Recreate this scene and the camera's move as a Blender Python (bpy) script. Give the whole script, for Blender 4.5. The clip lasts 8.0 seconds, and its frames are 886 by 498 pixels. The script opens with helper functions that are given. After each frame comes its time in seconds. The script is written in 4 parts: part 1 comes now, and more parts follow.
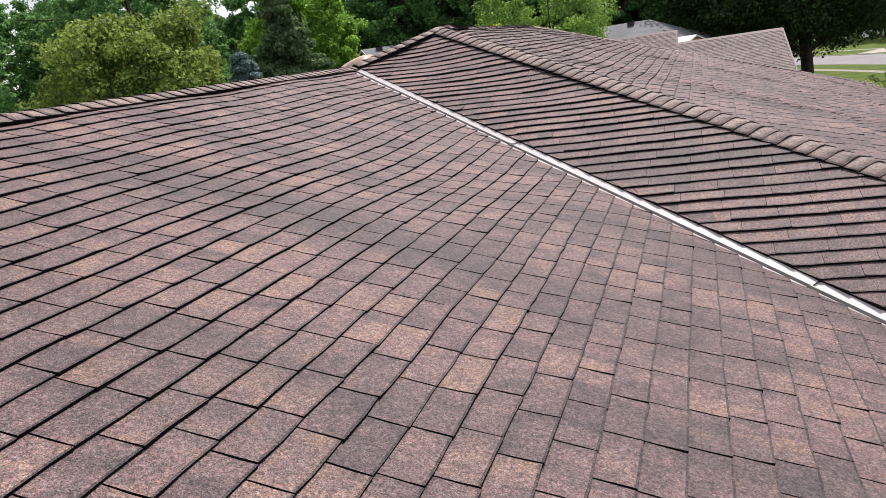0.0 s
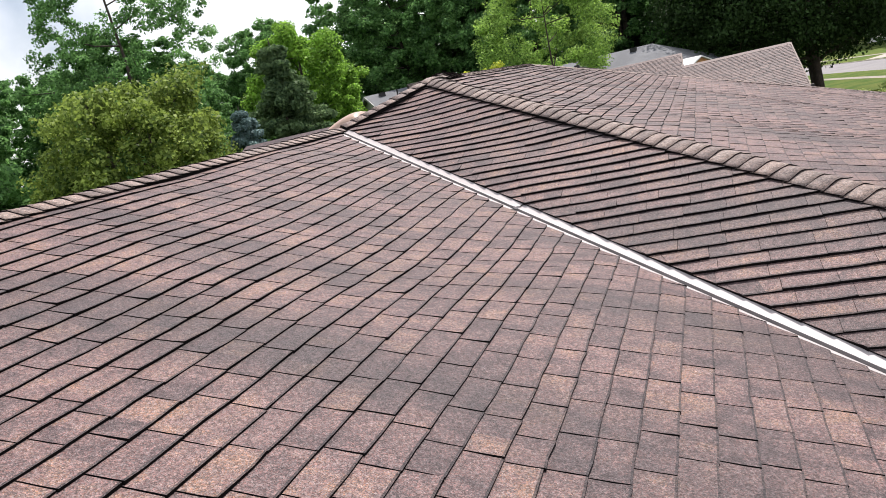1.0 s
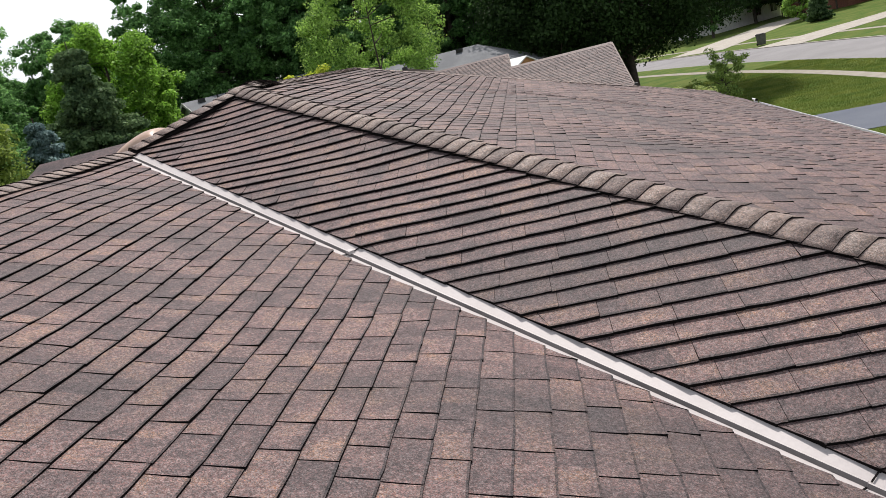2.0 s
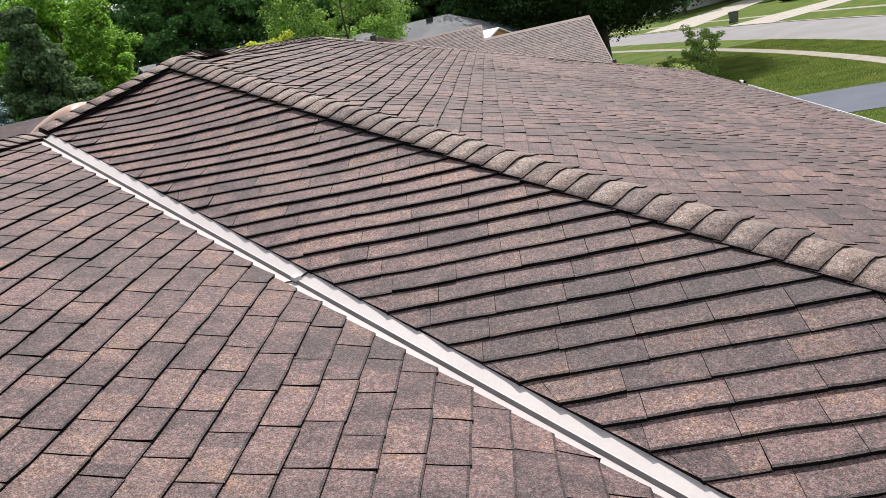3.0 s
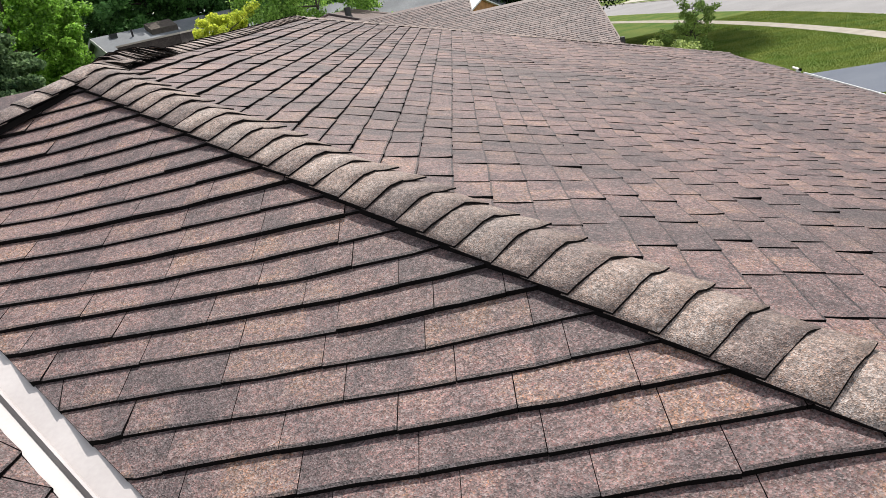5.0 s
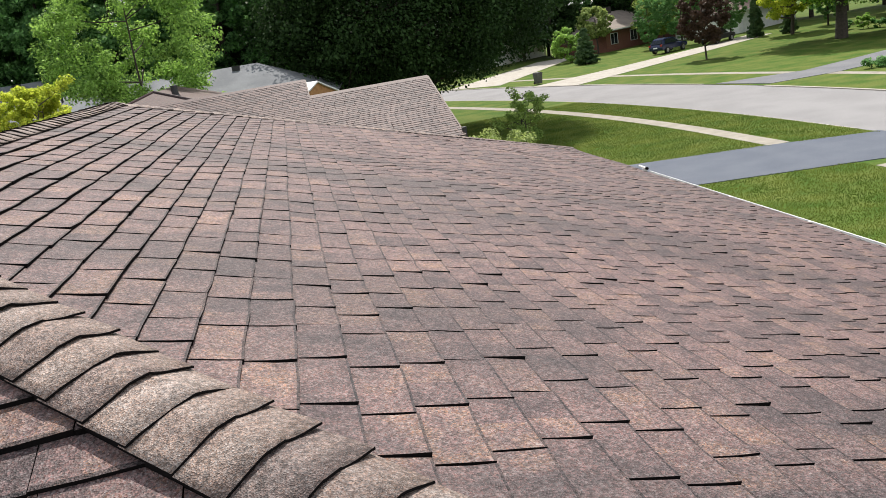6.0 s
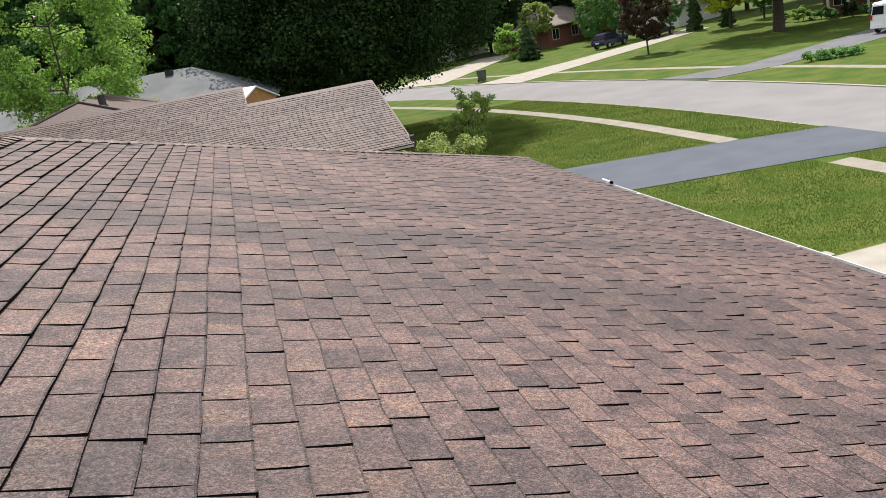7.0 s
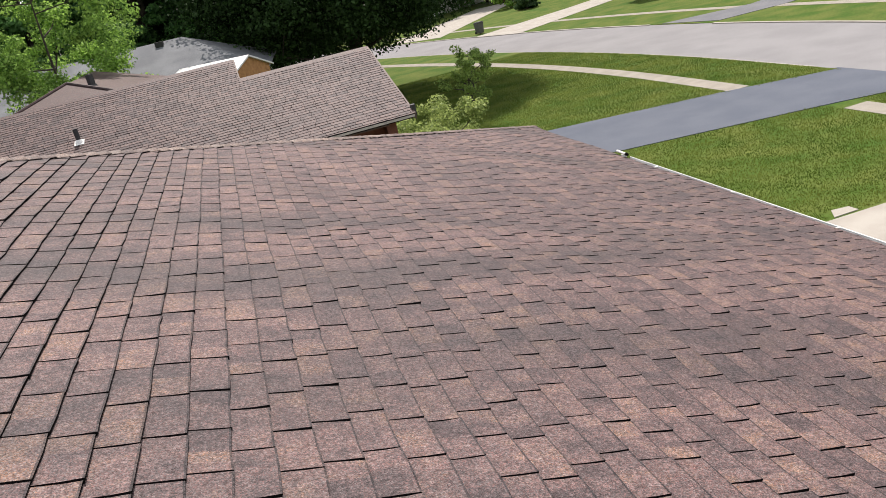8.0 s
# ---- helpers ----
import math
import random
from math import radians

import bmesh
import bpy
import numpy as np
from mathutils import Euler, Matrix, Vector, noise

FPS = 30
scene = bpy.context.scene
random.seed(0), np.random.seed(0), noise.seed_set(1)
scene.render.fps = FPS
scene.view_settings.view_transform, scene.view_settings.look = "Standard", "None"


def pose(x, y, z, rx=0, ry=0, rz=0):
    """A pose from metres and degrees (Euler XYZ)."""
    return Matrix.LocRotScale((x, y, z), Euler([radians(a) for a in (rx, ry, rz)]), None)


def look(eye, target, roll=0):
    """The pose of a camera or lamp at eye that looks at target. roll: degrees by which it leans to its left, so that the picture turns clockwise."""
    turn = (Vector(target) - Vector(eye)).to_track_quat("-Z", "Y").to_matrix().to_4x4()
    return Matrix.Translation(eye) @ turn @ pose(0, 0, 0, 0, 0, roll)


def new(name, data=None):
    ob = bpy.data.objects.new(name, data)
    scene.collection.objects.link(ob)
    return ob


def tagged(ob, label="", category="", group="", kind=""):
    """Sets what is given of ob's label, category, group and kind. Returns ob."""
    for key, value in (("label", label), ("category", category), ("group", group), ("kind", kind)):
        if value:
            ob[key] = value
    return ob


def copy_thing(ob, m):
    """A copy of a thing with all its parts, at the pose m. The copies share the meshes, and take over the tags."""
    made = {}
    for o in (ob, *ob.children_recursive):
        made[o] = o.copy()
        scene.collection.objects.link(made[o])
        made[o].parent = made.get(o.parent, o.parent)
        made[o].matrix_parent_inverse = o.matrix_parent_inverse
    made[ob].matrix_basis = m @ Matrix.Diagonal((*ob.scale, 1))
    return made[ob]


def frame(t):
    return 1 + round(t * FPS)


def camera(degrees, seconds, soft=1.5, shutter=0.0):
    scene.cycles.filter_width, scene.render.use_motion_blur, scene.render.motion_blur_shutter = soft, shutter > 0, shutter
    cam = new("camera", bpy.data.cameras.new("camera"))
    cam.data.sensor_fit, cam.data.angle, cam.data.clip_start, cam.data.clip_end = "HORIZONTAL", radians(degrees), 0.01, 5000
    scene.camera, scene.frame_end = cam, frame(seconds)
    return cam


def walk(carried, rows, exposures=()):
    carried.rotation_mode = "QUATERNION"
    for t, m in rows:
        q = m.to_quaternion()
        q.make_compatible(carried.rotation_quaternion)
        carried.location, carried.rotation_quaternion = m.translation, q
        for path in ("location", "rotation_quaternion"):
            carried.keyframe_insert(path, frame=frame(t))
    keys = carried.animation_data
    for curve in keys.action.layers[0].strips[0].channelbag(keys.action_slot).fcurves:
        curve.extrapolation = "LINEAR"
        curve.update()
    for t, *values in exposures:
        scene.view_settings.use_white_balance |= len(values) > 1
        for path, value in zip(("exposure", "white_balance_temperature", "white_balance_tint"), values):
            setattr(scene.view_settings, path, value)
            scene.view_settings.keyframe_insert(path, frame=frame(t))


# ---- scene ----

# ------------------------------------------------------------ camera
PZ = 6.2  # height of the roof's peak over the street
cam = camera(56.47, 8.0, 0.65)
PATH = [
    (0.0, 3.180, -10.560, -0.358, 76.99, 8.50, 16.68),
    (0.5, 3.076, -10.151, -0.275, 76.87, 8.26, 20.12),
    (1.0, 3.080, -9.629, -0.224, 79.60, 13.00, 17.08),
    (1.5, 3.000, -9.090, -0.172, 81.25, 13.57, 13.24),
    (1.7, 2.900, -8.750, -0.168, 79.38, 13.38, 8.83),
    (2.8, 2.757, -7.340, -0.172, 74.58, 13.80, 2.30),
    (3.0, 2.700, -7.150, -0.140, 74.41, 12.31, 2.93),
    (3.5, 2.560, -6.535, -0.055, 72.40, 13.14, 2.63),
    (4.0, 2.430, -5.938, -0.072, 67.62, 13.08, 3.24),
    (4.2, 2.320, -5.625, -0.078, 69.08, 11.90, 3.00),
    (5.3, 1.905, -4.067, 0.117, 74.42, 12.29, -0.61),
    (5.5, 1.861, -3.851, 0.115, 76.45, 11.90, -1.95),
    (6.0, 1.835, -3.220, 0.212, 75.02, 9.27, -10.96),
    (6.5, 2.009, -2.544, 0.238, 74.88, 10.55, -15.12),
    (7.0, 2.001, -2.081, 0.389, 74.09, 9.99, -15.02),
    (7.5, 2.070, -1.727, 0.506, 72.24, 9.84, -15.44),
    (8.0, 2.191, -1.369, 0.680, 70.71, 12.76, -15.52),
]
EXPOSURE = [(0.0, 0.28, 6500, 17), (0.5, 0.44, 6500, 17), (1.0, 0.45, 6500, 16), (1.4, 0.14, 6500, 15), (1.7, 0.06, 6500, 13), (2.8, 0.26, 6500, 13), (3.5, 0.38, 6500, 14), (4.2, 0.38, 6500, 13), (5.3, 0.44, 6500, 10), (6.5, 0.38, 6600, 10), (8.0, 0.28, 6650, 14)]
walk(cam, [(t, pose(x, y, PZ + z, rx, ry, rz)) for t, x, y, z, rx, ry, rz in PATH], EXPOSURE)

# ------------------------------------------------------------ light
SUN_EL, SUN_DIR = radians(56), Vector((0.20, 1.0, 0)).normalized()
world = bpy.data.worlds.new("sky")
scene.world = world
world.use_nodes = True
wn = world.node_tree
sky = wn.nodes.new("ShaderNodeTexSky")
sky.sky_type, sky.sun_disc = "NISHITA", False
sky.sun_elevation, sky.sun_rotation = SUN_EL, math.atan2(SUN_DIR.x, SUN_DIR.y)
sky.air_density, sky.dust_density = 1.2, 2.0
clouds, wco, cr, cm = wn.nodes.new("ShaderNodeTexNoise"), wn.nodes.new("ShaderNodeTexCoord"), wn.nodes.new("ShaderNodeMapRange"), wn.nodes.new("ShaderNodeMix")
clouds.inputs["Scale"].default_value, clouds.inputs["Detail"].default_value = 3.0, 7
cr.inputs[1].default_value, cr.inputs[2].default_value = 0.35, 0.58
cm.data_type = "RGBA"
cm.inputs[7].default_value = (12.2, 12.7, 13.2, 1)
wn.links.new(wco.outputs["Generated"], clouds.inputs["Vector"])
wn.links.new(clouds.outputs[0], cr.inputs[0])
wn.links.new(cr.outputs[0], cm.inputs[0])
wn.links.new(sky.outputs[0], cm.inputs[6])
wn.links.new(cm.outputs[2], wn.nodes["Background"].inputs[0])
wn.nodes["Background"].inputs[1].default_value = 0.085
sun = new("sun", bpy.data.lights.new("sun", "SUN"))
sun.data.energy, sun.data.angle, sun.data.color = 5.0, radians(0.5), (1.0, 0.95, 0.88)
to_sun = SUN_DIR * math.cos(SUN_EL) + Vector((0, 0, math.sin(SUN_EL)))
sun.matrix_world = look(to_sun * 60, (0, 0, 0))


# ------------------------------------------------------------ materials
def material(name, color, rough=0.85, color2=None, scale=6.0, fine=0.0, bump=0.0, bump_scale=60.0, metal=0.0, spec=0.5, island=0.0):
    """A surface of two tones: large stains, fine grain, relief, and a shift from piece to piece."""
    m = bpy.data.materials.new(name)
    m.use_nodes = True
    n, l = m.node_tree.nodes, m.node_tree.links
    b = n["Principled BSDF"]
    b.inputs["Roughness"].default_value, b.inputs["Metallic"].default_value = rough, metal
    b.inputs["Specular IOR Level"].default_value = spec
    tc = n.new("ShaderNodeTexCoord")
    big = n.new("ShaderNodeTexNoise")
    big.inputs["Scale"].default_value, big.inputs["Detail"].default_value = scale, 5
    l.new(tc.outputs["Object"], big.inputs["Vector"])
    mix = n.new("ShaderNodeMix")
    mix.data_type = "RGBA"
    c2 = color2 or tuple(c * 0.72 for c in color)
    mix.inputs[6].default_value, mix.inputs[7].default_value = (*color, 1), (*c2, 1)
    ramp = n.new("ShaderNodeMapRange")
    ramp.inputs[1].default_value, ramp.inputs[2].default_value = 0.36, 0.64
    l.new(big.outputs[0], ramp.inputs[0])
    l.new(ramp.outputs[0], mix.inputs[0])
    out = mix.outputs[2]
    if fine or bump:
        small = n.new("ShaderNodeTexNoise")
        small.inputs["Scale"].default_value, small.inputs["Detail"].default_value = bump_scale, 3
        l.new(tc.outputs["Object"], small.inputs["Vector"])
    if fine:
        hsv = n.new("ShaderNodeHueSaturation")
        r2 = n.new("ShaderNodeMapRange")
        r2.inputs[1].default_value, r2.inputs[2].default_value = 0.3, 0.7
        r2.inputs[3].default_value, r2.inputs[4].default_value = 1 - fine, 1 + fine
        l.new(small.outputs[0], r2.inputs[0])
        l.new(r2.outputs[0], hsv.inputs["Value"])
        l.new(out, hsv.inputs["Color"])
        out = hsv.outputs[0]
    if island:
        geo, obi, add = n.new("ShaderNodeNewGeometry"), n.new("ShaderNodeObjectInfo"), n.new("ShaderNodeMath")
        l.new(geo.outputs["Random Per Island"], add.inputs[0])
        l.new(obi.outputs["Random"], add.inputs[1])
        fr = n.new("ShaderNodeMath")
        fr.operation = "FRACT"
        l.new(add.outputs[0], fr.inputs[0])
        r3 = n.new("ShaderNodeMapRange")
        r3.inputs[3].default_value, r3.inputs[4].default_value = 1 - island, 1 + island
        l.new(fr.outputs[0], r3.inputs[0])
        h2 = n.new("ShaderNodeHueSaturation")
        l.new(r3.outputs[0], h2.inputs["Value"])
        l.new(out, h2.inputs["Color"])
        out = h2.outputs[0]
    l.new(out, b.inputs["Base Color"])
    if bump:
        bp = n.new("ShaderNodeBump")
        bp.inputs["Strength"].default_value, bp.inputs["Distance"].default_value = bump, 0.01
        l.new(small.outputs[0], bp.inputs["Height"])
        l.new(bp.outputs[0], b.inputs["Normal"])
    return m


def shingle_material(name, tones, stain, grain=250.0, spread=(0.18, 0.82), speck=(0.12, 1.95), blotch=2.0, streak=(1.0, 1.0, 1.0)):
    """Asphalt shingle: a tone per tab, blended patches inside it, coloured granules, weather stains."""
    m = bpy.data.materials.new(name)
    m.use_nodes = True
    n, l = m.node_tree.nodes, m.node_tree.links
    b = n["Principled BSDF"]
    b.inputs["Roughness"].default_value = 0.6
    b.inputs["Specular IOR Level"].default_value = 0.17
    geo, obi, add, fr = n.new("ShaderNodeNewGeometry"), n.new("ShaderNodeObjectInfo"), n.new("ShaderNodeMath"), n.new("ShaderNodeMath")
    fr.operation = "FRACT"
    l.new(geo.outputs["Random Per Island"], add.inputs[0])
    l.new(obi.outputs["Random"], add.inputs[1])
    l.new(add.outputs[0], fr.inputs[0])
    patch = n.new("ShaderNodeTexNoise")
    patch.inputs["Scale"].default_value, patch.inputs["Detail"].default_value = 10.0, 4
    l.new(geo.outputs["Position"], patch.inputs["Vector"])
    tone = n.new("ShaderNodeMath")
    tone.operation = "MULTIPLY_ADD"
    tone.inputs[1].default_value, tone.inputs[2].default_value = blotch, -0.5 * blotch
    l.new(patch.outputs[0], tone.inputs[0])
    mixf = n.new("ShaderNodeMath")
    mixf.operation = "ADD"
    l.new(tone.outputs[0], mixf.inputs[0])
    sp = n.new("ShaderNodeMapRange")
    sp.inputs[3].default_value, sp.inputs[4].default_value = spread
    l.new(fr.outputs[0], sp.inputs[0])
    l.new(sp.outputs[0], mixf.inputs[1])
    gran = n.new("ShaderNodeTexVoronoi")
    gran.inputs["Scale"].default_value = grain
    l.new(geo.outputs["Position"], gran.inputs["Vector"])
    sep = n.new("ShaderNodeSeparateColor")
    l.new(gran.outputs["Color"], sep.inputs[0])
    own = n.new("ShaderNodeMath")
    own.operation = "MULTIPLY_ADD"
    own.inputs[1].default_value = 0.5
    l.new(sep.outputs[2], own.inputs[0])
    off = n.new("ShaderNodeMath")
    off.operation = "SUBTRACT"
    off.inputs[1].default_value = 0.25
    l.new(mixf.outputs[0], off.inputs[0])
    l.new(off.outputs[0], own.inputs[2])
    ramp = n.new("ShaderNodeValToRGB")
    els = ramp.color_ramp.elements
    els[0].position, els[0].color = 0.0, (*tones[0], 1)
    els[1].position, els[1].color = 1.0, (*tones[-1], 1)
    for i, c in enumerate(tones[1:-1]):
        els.new((i + 1) / (len(tones) - 1)).color = (*c, 1)
    l.new(own.outputs[0], ramp.inputs[0])
    gv = n.new("ShaderNodeMapRange")
    gv.inputs[3].default_value, gv.inputs[4].default_value = speck
    l.new(sep.outputs[0], gv.inputs[0])
    gs = n.new("ShaderNodeMapRange")
    gs.inputs[3].default_value, gs.inputs[4].default_value = 0.6, 1.45
    l.new(sep.outputs[1], gs.inputs[0])
    hsv = n.new("ShaderNodeHueSaturation")
    clump = n.new("ShaderNodeTexNoise")
    clump.inputs["Scale"].default_value, clump.inputs["Detail"].default_value = 60.0, 4
    l.new(geo.outputs["Position"], clump.inputs["Vector"])
    cv = n.new("ShaderNodeMapRange")
    cv.inputs[1].default_value, cv.inputs[2].default_value = 0.32, 0.68
    cv.inputs[3].default_value, cv.inputs[4].default_value = 0.62, 1.34
    l.new(clump.outputs[0], cv.inputs[0])
    val = n.new("ShaderNodeMath")
    val.operation = "MULTIPLY"
    l.new(gv.outputs[0], val.inputs[0])
    l.new(cv.outputs[0], val.inputs[1])
    l.new(val.outputs[0], hsv.inputs["Value"])
    l.new(gs.outputs[0], hsv.inputs["Saturation"])
    st = n.new("ShaderNodeTexNoise")
    st.inputs["Scale"].default_value, st.inputs["Detail"].default_value = 1.4, 6
    run = n.new("ShaderNodeVectorMath")
    run.operation = "MULTIPLY"
    run.inputs[1].default_value = streak
    l.new(geo.outputs["Position"], run.inputs[0])
    l.new(run.outputs[0], st.inputs["Vector"])
    sr = n.new("ShaderNodeMapRange")
    sr.inputs[1].default_value, sr.inputs[2].default_value = 0.42, 0.68
    sr.inputs[3].default_value, sr.inputs[4].default_value = 0.0, stain
    l.new(st.outputs[0], sr.inputs[0])
    mx = n.new("ShaderNodeMix")
    mx.data_type = "RGBA"
    mx.inputs[7].default_value = (0.045, 0.04, 0.042, 1)
    l.new(sr.outputs[0], mx.inputs[0])
    l.new(ramp.outputs[0], mx.inputs[6])
    l.new(mx.outputs[2], hsv.inputs["Color"])
    l.new(hsv.outputs[0], b.inputs["Base Color"])
    bp = n.new("ShaderNodeBump")
    bp.inputs["Strength"].default_value, bp.inputs["Distance"].default_value = 0.55, 0.003
    l.new(gran.outputs["Distance"], bp.inputs["Height"])
    l.new(bp.outputs[0], b.inputs["Normal"])
    return m


RUN_DOWN = (0.30, 1.0, 0.30)  # stains run down the slopes
SHINGLE = shingle_material("weathered_shingle", [(0.067, 0.048, 0.049), (0.104, 0.076, 0.075), (0.142, 0.091, 0.087), (0.152, 0.106, 0.099), (0.210, 0.134, 0.104)], 0.72, 230.0, (0.17, 0.80), (0.42, 1.58), 1.6, RUN_DOWN)
CAP = shingle_material("ridge_shingle", [(0.124, 0.094, 0.086), (0.180, 0.138, 0.124), (0.230, 0.170, 0.142), (0.256, 0.210, 0.188)], 0.42, 290.0, (0.1, 0.9), (0.4, 1.6), 1.6)
SHINGLE_NEW = shingle_material("neighbour_shingle", [(0.036, 0.027, 0.028), (0.076, 0.053, 0.052), (0.102, 0.069, 0.064), (0.124, 0.086, 0.078)], 0.05, 60.0, (0.12, 0.88), (0.65, 1.35), 0.4)
# darker tones for the narrow band along each tab's butt
BUTT_BAND = shingle_material("dark_butt_shingle", [(0.026, 0.022, 0.024), (0.041, 0.031, 0.032), (0.056, 0.040, 0.039), (0.070, 0.048, 0.040)], 0.35)
EDGE = material("asphalt_edge", (0.009, 0.008, 0.008), 1.0, bump=0.3, spec=0.05)
FELT = material("tar_felt", (0.010, 0.009, 0.009), 1.0, bump=0.3, spec=0.05)
VALLEY = material("white_painted_metal", (0.40, 0.372, 0.366), 0.55, (0.36, 0.332, 0.326), 3.0, fine=0.04, spec=0.3)
RIB_SHADE = material("valley_rib_shade", (0.16, 0.145, 0.14), 0.5)
GUTTER = material("white_gutter", (0.78, 0.78, 0.76), 0.4, (0.66, 0.66, 0.63), 4.0)
BRICK = material("red_brick", (0.22, 0.09, 0.06), 0.9, (0.15, 0.06, 0.045), 8, fine=0.2, bump=0.4, bump_scale=30)
LAWN = material("lawn", (0.046, 0.092, 0.012), 0.95, (0.098, 0.122, 0.026), 0.6, fine=0.22, bump=0.35, bump_scale=9, spec=0.1)
ROAD = material("pale_asphalt", (0.235, 0.23, 0.232), 0.9, (0.205, 0.20, 0.203), 0.4, fine=0.12, bump=0.2, bump_scale=90, spec=0.1)
DRIVE = material("sealed_asphalt", (0.090, 0.102, 0.128), 0.8, (0.108, 0.12, 0.146), 0.7, fine=0.15, bump=0.3, bump_scale=90, spec=0.1)
DRIVE_OLD = material("grey_asphalt", (0.135, 0.138, 0.150), 0.85, (0.165, 0.166, 0.175), 0.6, fine=0.15, bump=0.2, bump_scale=60, spec=0.1)
CONCRETE = material("concrete", (0.37, 0.345, 0.305), 0.9, (0.31, 0.285, 0.25), 1.2, fine=0.1, bump=0.2, bump_scale=70, spec=0.1)
PAVE = material("weathered_concrete", (0.30, 0.275, 0.235), 0.9, (0.24, 0.22, 0.185), 1.5, fine=0.15, bump=0.2, bump_scale=60, spec=0.1)
GREYROOF = material("grey_shingle", (0.155, 0.164, 0.177), 0.9, (0.105, 0.113, 0.125), 0.8, fine=0.2, bump_scale=25)


CREAM = material("cream_trim", (0.45, 0.42, 0.38), 0.6)


# ------------------------------------------------------------ mesh helpers
def mesh(name, verts, faces, mats, index=None, smooth=False):
    me = bpy.data.meshes.new(name)
    me.from_pydata(verts, [], faces)
    for m in mats if isinstance(mats, (list, tuple)) else [mats]:
        me.materials.append(m)
    if index is not None:
        me.polygons.foreach_set("material_index", index)
    if smooth:
        me.polygons.foreach_set("use_smooth", [True] * len(faces))
    me.update()
    return me


def tube(p0, p1, r0, r1, sides=8, cap=True):
    p0, p1 = Vector(p0), Vector(p1)
    q = (p1 - p0).to_track_quat("Z", "Y")
    vs = []
    for p, r in ((p0, r0), (p1, r1)):
        vs += [p + q @ Vector((r * math.cos(a), r * math.sin(a), 0)) for a in (2 * math.pi * i / sides for i in range(sides))]
    fs = [(i, (i + 1) % sides, sides + (i + 1) % sides, sides + i) for i in range(sides)]
    if cap:
        fs += [tuple(range(sides))[::-1], tuple(range(sides, 2 * sides))]
    return vs, fs


def part(name, me, parent, label="", kind=""):
    ob = new(name, me)
    ob.parent = parent
    return tagged(ob, label, kind=kind)


def solid(corners, depth):
    """A plate: a polygon of points, and the same polygon moved by the vector depth."""
    n = len(corners)
    a = [Vector(c) for c in corners]
    vs = a + [c + Vector(depth) for c in a]
    fs = [tuple(range(n))[::-1], tuple(range(n, 2 * n))] + [(i, (i + 1) % n, n + (i + 1) % n, n + i) for i in range(n)]
    return vs, fs


def joined(pieces):
    vs, fs = [], []
    for v, f in pieces:
        k = len(vs)
        vs += v
        fs += [tuple(i + k for i in q) for q in f]
    return vs, fs


def box(x0, x1, y0, y1, z0, z1):
    return solid([(x0, y0, z0), (x1, y0, z0), (x1, y1, z0), (x0, y1, z0)], (0, 0, z1 - z0))


# ------------------------------------------------------------ ground and street
BEND, CURVE, HALF = 30.0, 236.0, 3.6  # where the street begins to bend, how slowly, half its width


def street_x(y):
    return 26.9 - (max(y - BEND, 0) ** 2) / CURVE


def street_point(y, off):
    d = -2 * max(y - BEND, 0) / CURVE
    k = 1 / math.hypot(1, d)
    return street_x(y) + off * k, y - off * d * k


def strip(name, o0, o1, z0, z1, mat, label, category, y0=-40.0, y1=112.0, step=1.5, skip=()):
    pieces = []
    y = y0
    while y < y1:
        e = min(y + step, y1)
        if not any(a <= (y + e) / 2 <= b for a, b in skip):
            q = [(*street_point(y, o0), z0), (*street_point(y, o1), z0), (*street_point(e, o1), z0), (*street_point(e, o0), z0)]
            pieces.append(solid(q, (0, 0, z1 - z0)))
        y = e
    return tagged(new(name, mesh(name, *joined(pieces), mat)), label, category, kind="structure")


def build_ground():
    """One sheet to the horizon, with the street's bed sunk into it."""
    ys = [-900.0] + [-60 + 2.0 * i for i in range(91)] + [900.0]
    vs, fs = [], []
    for y in ys:
        yc = min(max(y, -60), 120)
        k = math.hypot(1, 2 * max(yc - BEND, 0) / CURVE)
        xc = street_x(yc)
        vs += [(-900, y, 0), (xc - 60, y, 0), (xc - HALF * k, y, 0), (xc - (HALF - 0.01) * k, y, -0.2), (xc + (HALF - 0.01) * k, y, -0.2), (xc + HALF * k, y, 0), (xc + 60, y, 0), (900, y, 0)]
    for r in range(len(ys) - 1):
        for c in range(7):
            fs.append((8 * r + c, 8 * r + c + 1, 8 * r + c + 9, 8 * r + c + 8))
    return mesh("ground", vs, fs, LAWN)


tagged(new("ground", build_ground()), "mown green lawn with paler dry patches", "lawn", kind="structure")
strip("road", -HALF, HALF, -0.3, -0.03, ROAD, "pale grey worn asphalt street that bends away", "road")
strip("kerb", -HALF, 0.14 - HALF, -0.3, -0.012, CONCRETE, "pale concrete kerb along the street", "kerb", skip=((20, 26),))
strip("kerb", HALF - 0.2, HALF, -0.3, 0.02, CONCRETE, "pale concrete kerb along the street", "kerb", skip=((42.5, 48), (64, 70)))
strip("pavement", -7.35, -6.5, -0.1, 0.012, PAVE, "narrow concrete pavement across the lawns", "pavement", skip=((20.5, 26),))
strip("pavement", 7.6, 8.4, -0.1, 0.012, PAVE, "narrow concrete pavement across the lawns", "pavement")

